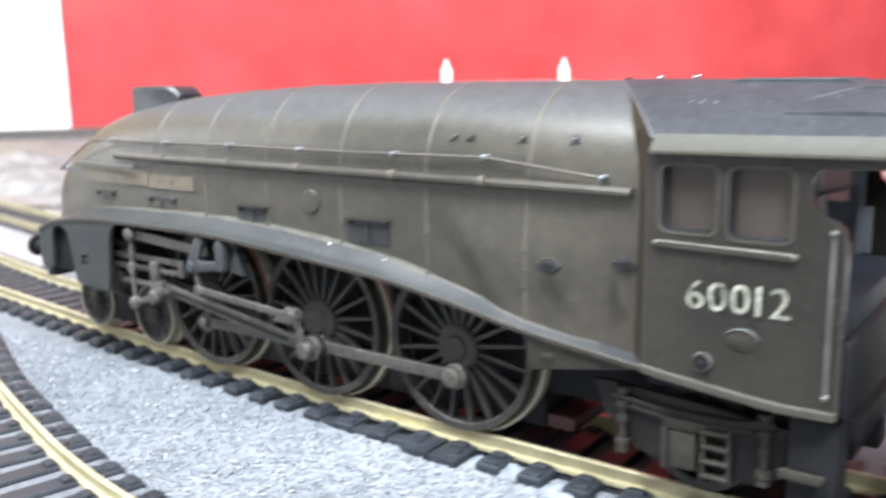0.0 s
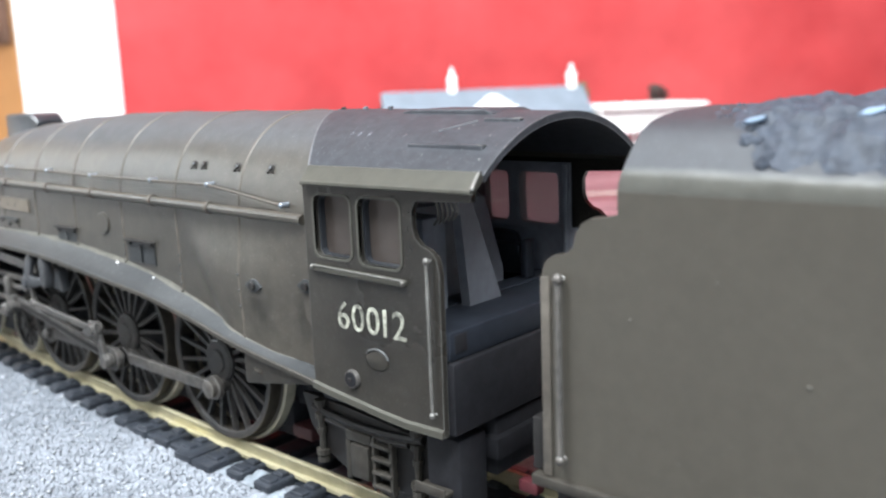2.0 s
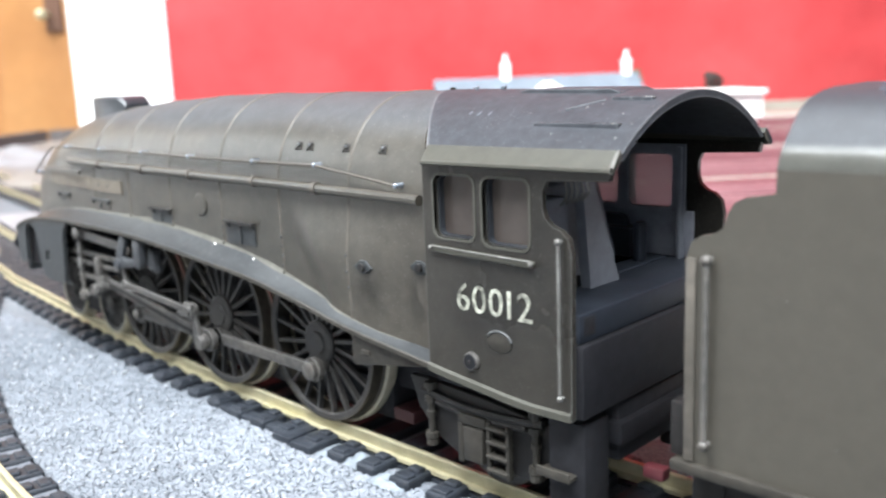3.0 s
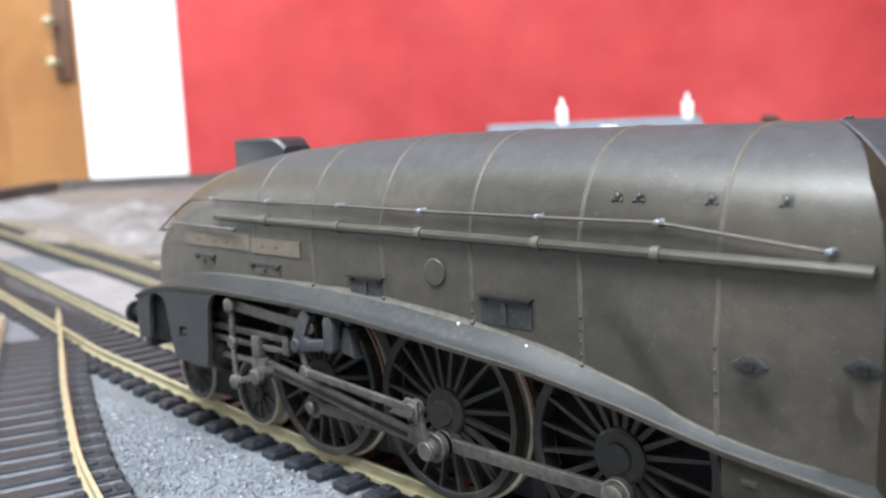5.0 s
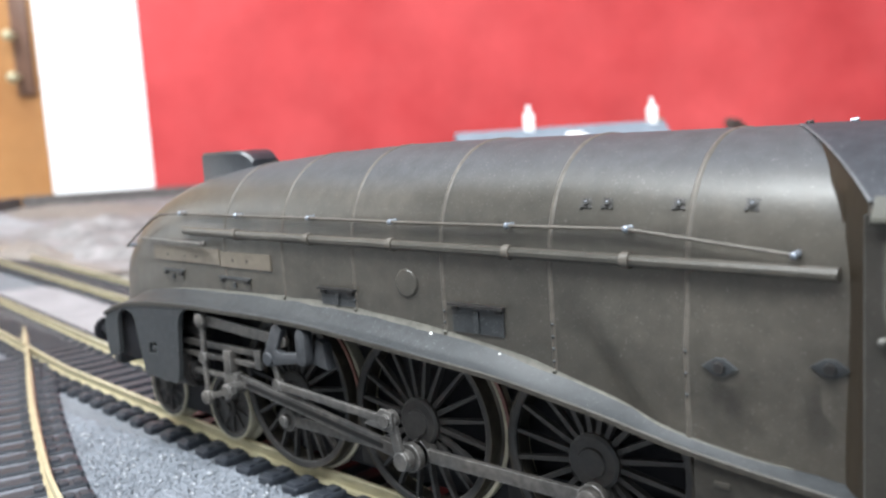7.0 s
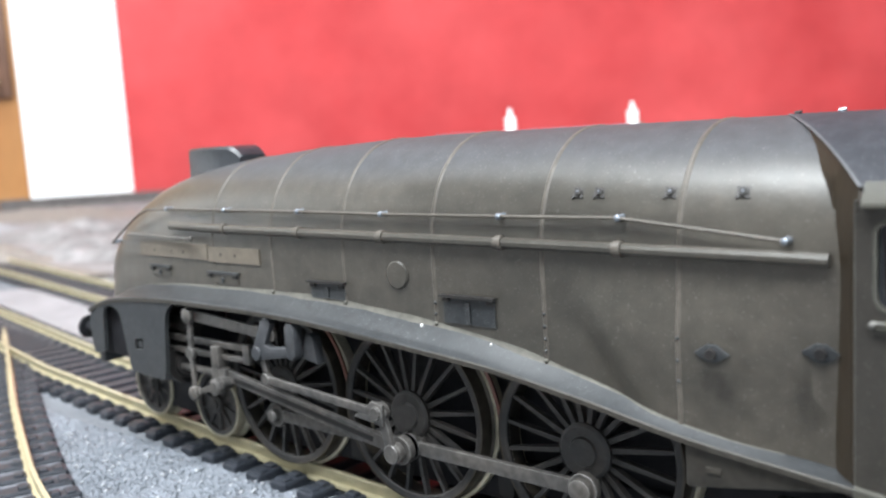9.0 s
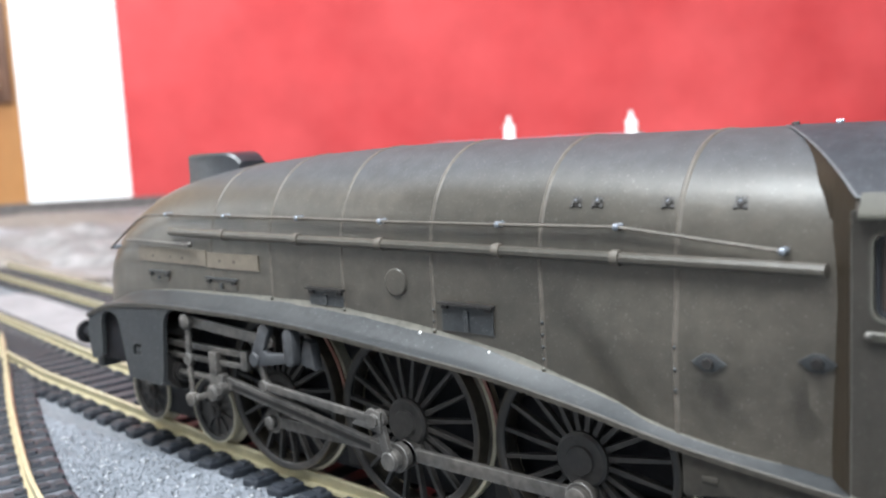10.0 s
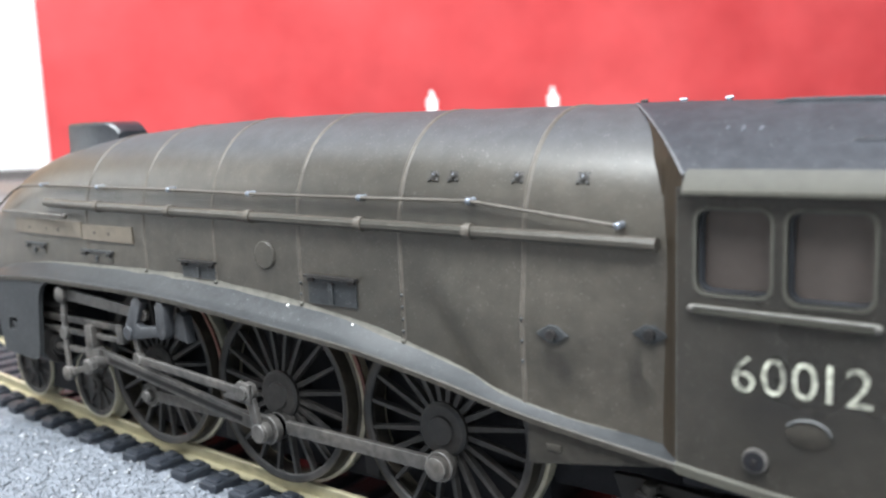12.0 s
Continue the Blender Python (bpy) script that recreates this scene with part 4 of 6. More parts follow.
def bar(bm, p, q, h, t, y, e=0.0):
    """A flat bar from p to q in x and z, with rounded eyes."""
    p, q = Vector((p[0], 0, p[1])), Vector((q[0], 0, q[1]))
    d = (q - p).normalized()
    s = Vector((-d.z, 0, d.x))
    pts = [p - s * h, q - s * h, q + s * h, p + s * h]
    prism(bm, [(v.x, v.z) for v in pts], y - t, y + t, min(0.12, t * 0.4))
    if e:
        for c in (p, q):
            lathe(bm, [(0.01, -t - 0.1), (e, -t - 0.1), (e + 0.1, -t), (e + 0.1, t), (e, t + 0.1), (0.01, t + 0.1)], 18, (c.x, y, c.z))
    return bm


for side in (-1, 1):
    s = side
    cz = 13.2 + PIN.z
    bm = bmesh.new()
    bar(bm, (-58 + PIN.x, cz), (-29 + PIN.x, cz), 0.95, 0.45, s * 12.3, 1.9)
    bar(bm, (-29 + PIN.x, cz), (0.9, cz - 0.2), 0.95, 0.45, s * 12.3, 1.9)
    part("coupling_rod", bm, "rod", loco)
    bm = bmesh.new()
    bar(bm, (-67.0, 15.4), (-29 + PIN.x, cz), 1.0, 0.45, s * 14.2)
    lathe(bm, [(0.01, -0.6), (2.0, -0.6), (2.1, -0.5), (2.1, 0.5), (2.0, 0.6), (0.01, 0.6)], 20, (-29 + PIN.x, s * 14.2, cz))
    rod = part("connecting_rod", bm, "rod", loco)
    bm = bmesh.new()
    bar(bm, (-64.0, 14.9), (-32.5, 10.25), 0.42, 0.06, s * 14.66)
    part("flute", bm, "frame", rod, "dark groove along the rod")
    for i, x in enumerate((-58, -29, 0)):
        bm = bmesh.new()
        yo = s * (16.0 if i == 1 else 13.6)
        px, pz = (0.9, cz - 0.2) if i == 2 else (x + PIN.x, cz)
        tube(bm, [(px, s * 10, pz), (px, yo, pz)], 1.1, 12)
        tube(bm, [(px, yo - s * 0.9, pz), (px, yo + s * 0.1, pz), (px, yo + s * 0.3, pz)], [1.5, 1.5, 1.2] if i else [1.0, 1.0, 0.8], 20)
        pin = part("crank_pin", bm, "rod", loco)
        if i == 1:
            bm = bmesh.new()
            box(bm, px - 0.14, px + 0.14, yo + s * 0.31 - 0.05, yo + s * 0.31 + 0.05, pz - 1.2, pz + 1.2)
            part("screw_slot", bm, "black", pin, "dark slot of the screw head")
    bm = bmesh.new()
    bar(bm, (-29 + PIN.x, cz), (-29.1, 15.3), 0.75, 0.4, s * 16.1, 1.25)
    part("return_crank", bm, "rod", loco)
    bm = bmesh.new()
    bar(bm, (-29.1, 15.3), (-52.8, 17.0), 0.6, 0.35, s * 16.8, 0.85)
    prism(bm, [(-33.6, 14.2), (-28.0, 13.6), (-27.9, 16.6), (-30.0, 16.9)], s * 16.8 - 0.3, s * 16.8 + 0.3, 0.12)
    tube(bm, [(-29.1, s * 15.8, 15.3), (-29.1, s * 17.6, 15.3)], [1.1, 0.9], 10)
    part("eccentric_rod", bm, "rod", loco)
    # expansion link with its bracket
    bm = bmesh.new()
    bar(bm, (-52.8, 17.0), (-53.8, 21.3), 0.5, 0.4, s * 16.4, 0.7)
    part("expansion_link", bm, "rod", loco)
    bm = bmesh.new()
    prism(bm, [(-55.0, 20.2), (-54.4, 19.8), (-46.2, 21.3), (-46.0, 22.9), (-50.9, 22.3), (-51.9, 22.7), (-50.3, 26.0), (-50.9, 26.9), (-51.9, 26.9), (-52.7, 26.3), (-54.9, 22.0)], s * 16.6 - 0.8, s * 16.6 + 0.6, 0.28)
    prism(bm, [(-46.9, 21.6), (-46.3, 20.9), (-45.2, 21.0), (-44.7, 21.7), (-44.8, 25.9), (-45.3, 26.6), (-46.3, 26.6), (-46.9, 25.9)], s * 16.6 - 1.0, s * 16.6 + 0.9, 0.35)
    lathe(bm, [(0.01, -0.95), (0.95, -0.95), (1.1, -0.8), (1.1, 0.8), (0.95, 0.95), (0.01, 0.95)], 18, (-53.9, s * 16.8, 21.1))
    part("valve_yoke", bm, "yoke", loco, "blue-grey moulded yoke of the valve gear")
    bm = bmesh.new()
    prism(bm, [(-45.2, 20.9), (-42.0, 20.4), (-42.6, 24.4), (-43.4, 24.9), (-44.2, 24.8)], s * 14.0, s * 15.9, 0.35)
    part("lifting_bracket", bm, "yoke", loco)
    bm = bmesh.new()
    bar(bm, (-72.4, 25.4), (-51.6, 24.0), 0.9, 0.35, s * 16.1, 0.95)
    part("radius_rod", bm, "rod", loco)
    bm = bmesh.new()
    bar(bm, (-72.4, 25.4), (-72.9, 18.8), 0.5, 0.35, s * 16.5, 1.0)
    bar(bm, (-72.9, 18.8), (-72.6, 11.9), 0.45, 0.3, s * 16.5, 0.75)
    tube(bm, [(-72.4, s * 16.2, 25.4), (-72.4, s * 17.3, 25.4), (-72.4, s * 17.5, 25.4)], [1.3, 1.3, 1.0], 14)
    tube(bm, [(-72.6, s * 16.2, 11.9), (-72.6, s * 17.2, 11.9), (-72.6, s * 17.4, 11.9)], [1.2, 1.2, 0.9], 12)
    bar(bm, (-72.6, 11.9), (-66.5, 13.8), 0.5, 0.35, s * 16.2, 0.9)
    tube(bm, [(-66.5, s * 15.6, 13.8), (-66.5, s * 17.0, 13.8), (-66.5, s * 17.3, 13.8)], [1.45, 1.45, 1.1], 8)
    part("combination_lever", bm, "rod", loco)
    bm = bmesh.new()
    box(bm, -82, -59.6, s * 14.4 - 0.5, s * 14.4 + 0.5, 20.0, 21.1, 0.15)
    box(bm, -82, -59.6, s * 14.4 - 0.5, s * 14.4 + 0.5, 18.0, 18.9, 0.15)
    box(bm, -60.9, -59.3, s * 14.4 - 0.6, s * 14.4 + 0.6, 17.9, 21.2, 0.15)
    part("slide_bar", bm, "rod", loco)
    bm = bmesh.new()
    box(bm, -69.4, -65.6, s * 14.6 - 0.9, s * 14.6 + 0.9, 13.0, 16.6, 0.4)
    box(bm, -68.6, -66.6, s * 14.6 - 1.2, s * 14.6 + 1.2, 16.5, 20.4, 0.3)
    tube(bm, [(-66, s * 14, 14.2), (-66, s * 16.2, 14.2)], 1.15, 12)
    part("crosshead", bm, "rod", loco)
    bm = bmesh.new()
    tube(bm, [(-83, s * 14, 15.2), (-69, s * 14, 15.2)], 0.6, 10)
    part("piston_rod", bm, "rod", loco)
    bm = bmesh.new()
    tube(bm, [(-91, s * 12.4, 15.6), (-80.5, s * 12.4, 15.6)], 4.0, 24)
    tube(bm, [(-80.5, s * 12.8, 15.2), (-79.0, s * 13.4, 15.2)], [2.5, 1.7], 16)
    tube(bm, [(-91, s * 13.2, 23), (-76, s * 13.2, 22.8)], 1.5, 16)
    tube(bm, [(-79, s * 13.6, 20.6), (-75.5, s * 13.6, 20.6)], 1.1, 12)
    part("cylinder", bm, "frame", loco)


# ---------------------------------------------------------------- cab
CAB_Y = 18.0
ROOF_N = 24


def roof_z(x, y):
    """Height of the cab roof: an arc that falls slightly to the rear."""
    return 52.9 - 0.7 * min(1, max(0, (x - 25) / 36)) - 25.4 + math.sqrt(25.4 ** 2 - y * y)


bm = bmesh.new()
rings = []
for drop in (0.0, 0.9):
    front = []
    for k in range(ROOF_N + 1):
        y = -17.1 + 34.2 * k / ROOF_N
        front.append((21.5 + 11.8 * (abs(y) / 17.1) ** 1.25 + (2.4 if drop else 0), y * (0.95 if drop else 1.0)))
    rows = []
    for j in range(9):
        rows.append([bm.verts.new((x + (61.2 - x) * j / 8, y, roof_z(x + (61.2 - x) * j / 8, y) - drop)) for x, y in front])
    rings.append(rows)
for rows in rings:
    for a, b in zip(rows, rows[1:]):
        for k in range(ROOF_N):
            bm.faces.new((a[k], a[k + 1], b[k + 1], b[k]))
for j in (0, 8):
    for k in range(ROOF_N):
        bm.faces.new((rings[0][j][k], rings[0][j][k + 1], rings[1][j][k + 1], rings[1][j][k]))
for k in (0, ROOF_N):
    for j in range(8):
        bm.faces.new((rings[0][j][k], rings[0][j + 1][k], rings[1][j + 1][k], rings[1][j][k]))
roof = part("cab_roof", bm, "soot", loco, "sooty dark grey cab roof", 40)
# roof ribs, ventilator and whistles
for y, x0, x1 in ((-12.8, 47.2, 58.6), (-6.5, 53.8, 59.0)):
    z = roof_z(52, y)
    bm = bmesh.new()
    box(bm, x0, x1, y - 0.45, y + 0.45, z - 0.8, z + 0.16, 0.06)
    part("roof_rib", bm, "soot", roof)
    bm = bmesh.new()
    box(bm, x0 + 0.2, x1 - 0.4, y - 0.14, y + 0.14, z + 0.05, z + 0.19)
    part("rib_groove", bm, "black", roof)
    bm = bmesh.new()
    tube(bm, [(x1 - 0.8, y - 0.4, z + 0.12), (x1 - 0.1, y - 0.3, z + 0.1), (x1 + 0.02, y, z + 0.1), (x1 - 0.1, y + 0.3, z + 0.06), (x1 - 0.6, y + 0.4, z)], 0.09, 6)
    part("worn_rim", bm, "edgewear", roof, "bare worn end of the rib")
bm = bmesh.new()
prism(bm, [(38, 51.4), (53.0, 51.2), (53.0, 52.15), (51.8, 52.6), (39.5, 52.75), (38, 52.5)], -4.2, 4.2, 0.2)
part("roof_ventilator", bm, "soot", roof)
for x, y, r in ((52.0, -9.3, 0.2), (53.4, -8.2, 0.13), (57.6, -10.6, 0.12), (59.8, -12.4, 0.14), (56.2, -11.6, 0.1), (59.2, -14.6, 0.17), (50.6, -14.4, 0.14), (58.4, -4.4, 0.1), (60.2, -8.8, 0.12), (45.0, -11.0, 0.1)):
    bm = bmesh.new()
    ball(bm, (x, y, roof_z(x, y)), r * 0.7, 6)
    part("paint_chip", bm, "edgewear", roof, "tiny pale paint chip")
for x, h in ((35.6, 0.5), (37.1, 0.7), (38.8, 0.55)):
    bm = bmesh.new()
    tube(bm, [(x + 0.1, -11.0, roof_z(x, -11.0)), (x, -11.0 - h, roof_z(x, -11.0 - h))], [0.12, 0.05], 6)
    part("pale_drip", bm, "splitter", roof, "thin pale drip mark")
bm = bmesh.new()
tube(bm, [(49.5, -10, roof_z(50, -10)), (53.0, -7.0, roof_z(53, -7))], 0.16, 6)
part("roof_rail", bm, "soot", roof)
for x in (23.0, 27.6, 32.6):
    bm = bmesh.new()
    tube(bm, [(x, -1.0, 52.2), (x, -1.0, 52.95)], 0.25, 8)
    tube(bm, [(x - 0.4, -1.0, 52.95), (x + 0.4, -1.0, 53.05)], 0.2, 8)
    part("safety_valve", bm, "steel" if x > 24 else "frame", roof, "small bare metal valve")

ZB = [(33.2, 17.6), (36, 17.2), (40.6, 16.7), (46, 16.1), (50, 15.8), (55.6, 15.9)]
for side in (-1, 1):
    bm = bmesh.new()
    outer = ZB + [(55.8, 35.2), (55.4, 36.8), (54.4, 37.7), (53.2, 38.1), (52.3, 38.9), (51.9, 40.0), (51.9, 42.0), (52.5, 43.1), (60.6, 43.4), (60.9, 44.9), (33.2, 45.0)]
    lights = ((35.1, 41.7, 35.3), (43.1, 50.0, 35.0)) if side < 0 else ((34.6, 39.8, 35.3), (41.4, 48.7, 35.2))
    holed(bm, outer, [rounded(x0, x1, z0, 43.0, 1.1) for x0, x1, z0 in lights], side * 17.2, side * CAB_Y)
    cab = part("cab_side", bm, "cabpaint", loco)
    for x0, x1, z0 in lights:
        bm = bmesh.new()
        holed(bm, rounded(x0 - 0.3, x1 + 0.3, z0 - 0.3, 43.3, 1.3), [rounded(x0, x1, z0, 43.0, 1.1)], side * 17.6, side * 18.12)
        part("window_frame", bm, "gutter", cab, "", 20)
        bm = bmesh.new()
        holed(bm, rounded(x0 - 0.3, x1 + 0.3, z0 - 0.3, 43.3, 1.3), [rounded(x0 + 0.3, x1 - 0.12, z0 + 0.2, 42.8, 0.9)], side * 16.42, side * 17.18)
        # far reveals take the haze-lightened lining, near ones stay blue-black
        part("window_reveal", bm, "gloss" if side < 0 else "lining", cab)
        bm = bmesh.new()
        box(bm, x0 - 0.2, x1 + 0.2, side * 16.3 - 0.1, side * 16.3 + 0.1, z0 - 0.2, 43.2)
        if side < 0:
            # near pane is opaque, the reflection is in its brown colour
            part("window_pane", bm, "glaze", cab, "window pane with its reflection painted in brown")
        else:
            part("window_pane", bm, "clear", cab, "clear window pane")
    # sill rail, gutter, handrail
    bm = bmesh.new()
    prism(bm, [(34.7, 33.45), (50.4, 33.1), (50.8, 33.3), (50.8, 33.8), (50.5, 33.95), (34.8, 34.25), (34.5, 34.0)], side * 17.9, side * 18.6, 0.18)
    part("sill_ledge", bm, "gutter", cab, "olive painted sill ledge with a worn edge")
    bm = bmesh.new()
    tube(bm, [(34.7, side * 18.56, 34.16), (42, side * 18.58, 34.02), (50.5, side * 18.56, 33.86)], [0.16, 0.09, 0.15], 8)
    ball(bm, (34.8, side * 18.6, 33.95), 0.32), ball(bm, (50.6, side * 18.6, 33.6), 0.34)
    part("sill_edge", bm, "edgewear", cab, "bare worn edge of the sill")
    bm = bmesh.new()
    g0 = [(-16.7, 46.0), (-17.0, 46.55), (-17.5, 46.6), (-18.75, 44.95), (-19.05, 44.75), (-19.1, 44.45), (-18.85, 44.25), (-18.45, 44.3), (-17.2, 45.2)]
    rows = [[bm.verts.new((x, side * -y, z + dz)) for y, z in g0] for x, dz in ((34.0, 0.0), (47, 0.0), (61.4, 0.05))]
    for a, b in zip(rows, rows[1:]):
        for k in range(9):
            bm.faces.new((a[k], a[(k + 1) % 9], b[(k + 1) % 9], b[k]))
    bm.faces.new(rows[0]), bm.faces.new(rows[-1][::-1])
    part("gutter", bm, "gutter", cab)
    bm = bmesh.new()
    tube(bm, [(61.3, side * 17.3, 46.5), (61.4, side * 18.75, 44.85), (61.3, side * 18.8, 44.4)], 0.26, 8)
    part("gutter_end", bm, "edgewear" if side < 0 else "soot", cab, "worn gutter end")
    bm = bmesh.new()
    tube(bm, [(54.5, side * 18.0, 36.6), (54.5, side * 18.7, 36.6), (54.5, side * 18.7, 18.6), (54.5, side * 18.0, 18.6)], 0.19, 8)
    ball(bm, (54.5, side * 18.7, 36.6), 0.4), ball(bm, (54.5, side * 18.7, 18.6), 0.38)
    part("handrail", bm, "edgewear", cab, "worn bare metal handrail")
    # lower lip along the cab side
    bm = bmesh.new()
    rows = []
    for x, z in ZB:
        rows.append([bm.verts.new((x, side * 18.0, z + 1.0)), bm.verts.new((x, side * 18.4, z + 0.8)), bm.verts.new((x, side * 18.4, z)), bm.verts.new((x, side * 17.4, z))])
    for a, b in zip(rows, rows[1:]):
        for k in range(4):
            bm.faces.new((a[k], a[(k + 1) % 4], b[(k + 1) % 4], b[k]))
    bm.faces.new(rows[0]), bm.faces.new(rows[-1][::-1])
    part("lower_lip", bm, "gutter", cab)
    # oval works plate, rim and plug
    bm = bmesh.new()
    pts = [(45.2 + 1.9 * math.cos(radians(a)), side * 18.1, 23.4 + 1.3 * math.sin(radians(a))) for a in range(10, 161, 12)]
    tube(bm, pts, 0.18, 6)
    part("works_plate_rim", bm, "plate", cab)
    bm = bmesh.new()
    prism(bm, [(45.2 + 1.9 * math.cos(radians(a)), 23.4 + 1.3 * math.sin(radians(a))) for a in range(0, 360, 15)], side * 17.95, side * 18.12, 0.04)
    part("works_plate", bm, "lip", cab)
    bm = bmesh.new()
    tube(bm, [(40.7, side * 17.9, 20.2), (40.7, side * 18.5, 20.2)], [1.25, 1.1], 14)
    cap = part("injector_cap", bm, "rod", cab)
    bm = bmesh.new()
    tube(bm, [(40.7, side * 18.4, 20.2), (40.7, side * 18.62, 20.2)], 0.95, 14)
    part("nut", bm, "black", cap)
    bm = bmesh.new()
    tube(bm, [(40.7, side * 18.5, 20.2), (40.7, side * 18.8, 20.2)], [0.3, 0.25], 8)
    part("stud", bm, "frame", cap)

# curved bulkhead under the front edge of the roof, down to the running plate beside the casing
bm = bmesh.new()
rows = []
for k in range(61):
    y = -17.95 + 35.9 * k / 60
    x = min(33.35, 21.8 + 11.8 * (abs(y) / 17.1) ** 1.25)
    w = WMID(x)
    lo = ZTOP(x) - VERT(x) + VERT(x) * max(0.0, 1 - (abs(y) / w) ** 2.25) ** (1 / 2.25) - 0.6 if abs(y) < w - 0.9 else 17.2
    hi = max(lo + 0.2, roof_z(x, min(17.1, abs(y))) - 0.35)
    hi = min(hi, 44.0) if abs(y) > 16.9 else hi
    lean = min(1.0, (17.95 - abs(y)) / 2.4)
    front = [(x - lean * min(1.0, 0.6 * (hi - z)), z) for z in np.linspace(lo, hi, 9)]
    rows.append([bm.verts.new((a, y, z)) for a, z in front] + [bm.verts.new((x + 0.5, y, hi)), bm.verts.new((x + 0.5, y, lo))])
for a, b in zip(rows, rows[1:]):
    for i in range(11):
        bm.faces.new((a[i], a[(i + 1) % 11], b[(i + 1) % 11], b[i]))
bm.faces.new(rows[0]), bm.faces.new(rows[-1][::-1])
# the gap's shade is put into this part's brown colour
part("cab_bulkhead", bm, "brown", loco, "bulkhead before the cab with shade painted in brown")


def lettering(text, size, x0, z0, y, mat, parent, name, label, angle=0.0):
    """Raised lettering from the built-in font, turned into a mesh."""
    cu = bpy.data.curves.new(name, "FONT")
    cu.body, cu.size, cu.extrude, cu.resolution_u, cu.space_character = text, size * MM, 0.06 * MM, 3, 0.98
    tmp = bpy.data.objects.new(name, cu)
    me = bpy.data.meshes.new_from_object(tmp)
    bpy.data.objects.remove(tmp)
    me.materials.clear()
    me.materials.append(M[mat])
    ob = link(name, me, parent, label)
    ob.matrix_basis = Matrix.Translation(Vector((x0, y, z0)) * MM) @ Matrix.Rotation(radians(90), 4, "X")
    return ob


# soft-edged darker patch over the lower cab side, round the number
bm = bmesh.new()
box(bm, 34.2, 53.6, -18.03, -17.9, 18.4, 33.6)
part("dark_patch", bm, "stain", [o for o in loco.children if o.name.startswith("cab_side")][0], "darker patch round the number")
side_near = [o for o in loco.children if o.name.startswith("cab_side")][0]
for ch, x in zip("60012", (38.3, 40.95, 43.55, 45.6, 47.95)):
    lettering(ch, 4.95, x, 26.5, -18.05, "cream", side_near, "number_digit", "worn cream figure " + ch)

# cab inside: backhead, raised floor, splitter plate, pipes
bm = bmesh.new()
box(bm, 33.45, 35, -17.0, 17.0, 17, 45, 0.2)
part("cab_front", bm, "interior", loco)
bm = bmesh.new()
prism(bm, [(34, 19), (44, 19), (44, 30), (41, 40), (34, 43)], -9, 9, 0.6)
part("backhead", bm, "lining", loco)
bm = bmesh.new()
box(bm, 33.5, 56.6, -17.1, 17.1, 15.9, 24.6, 0.3)
part("cab_floor", bm, "black", loco, "dark blue-black raised cab floor")
bm = bmesh.new()
box(bm, 47.6, 56.0, -17.0, 17.0, 24.6, 28.2, 0.5)
box(bm, 44.0, 47.5, -8.5, 17.0, 24.6, 28.2, 0.3)
box(bm, 36.0, 47.5, -17.0, -8.6, 24.6, 26.4, 0.4)
part("cab_bench", bm, "interior", loco)
# thin black slab that paints the shade of a recess in the bench
bm = bmesh.new()
box(bm, 55.7, 56.12, -16.1, -14.0, 25.5, 27.7, 0.1)
part("recess_shade_slab", bm, "black", loco)
bm = bmesh.new()
for x0, x1, lo in ((48.6, 50.0, 0),):
    pts = [(-6.0, 28.2), (0.4, 28.2), (-5.4, 42.4), (-7.6, 42.4)]
    a = [bm.verts.new((x0, y, z)) for y, z in pts]
    b = [bm.verts.new((x1, y, z)) for y, z in pts]
    bm.faces.new(a[::-1]), bm.faces.new(b)
    for i in range(4):
        bm.faces.new((a[i], a[(i + 1) % 4], b[(i + 1) % 4], b[i]))
part("seat_back", bm, "splitter", loco, "dull grey tapered plate")
bm = bmesh.new()
box(bm, 43.5, 48.4, -12.5, -8.2, 26.0, 40.0, 0.4)
part("reverser_stand", bm, "lining", loco)
bm = bmesh.new()
box(bm, 36, 44.0, 12.6, 16.4, 28.2, 32.5, 0.4)
box(bm, 45.6, 46.8, 10.5, 12.5, 28.2, 33.8, 0.3)
part("far_seat", bm, "interior", loco)
bm = bmesh.new()
box(bm, 35.0, 51.6, 16.5, 17.1, 28.3, 34.9, 0.2)
part("far_lining", bm, "lining", loco, "slate cab lining lightened for haze")
bm = bmesh.new()
holed(bm, [(33.6, 34.7), (50.6, 34.7), (50.6, 44.3), (33.6, 44.3)], [rounded(34.8, 39.7, 35.4, 42.9, 1.0), rounded(41.5, 48.6, 35.3, 42.9, 1.0)], 16.0, 16.38)
part("far_window_panel", bm, "lining", loco, "slate panel round the far windows, lightened for haze")
bm = bmesh.new()
prism(bm, [(35.5, 28.2), (42.2, 28.2), (42.2, 33.0), (41.8, 33.8), (41.0, 34.2), (35.5, 34.2)], 14.4, 15.6, 0.3)
part("far_seat_back", bm, "interior", loco, "dark seat back with a rounded corner")
bm = bmesh.new()
box(bm, 49.4, 50.2, 15.6, 17.1, 27, 44, 0.15)
part("far_pillar", bm, "splitter", loco)
for j in range(5):
    bm = bmesh.new()
    x = 52.2 + j * 0.75
    tube(bm, [(x - 0.3, -14.4, 44.6), (x, -14.2, 43.0), (x + 0.2, -14.0, 41.6), (x - 0.3, -13.6, 40.4 + 0.2 * j), (x - 1.6, -12.8, 39.6 + 0.2 * j)], 0.14, 6)
    part("cab_pipe", bm, "edgewear", loco, "thin worn metal pipe")

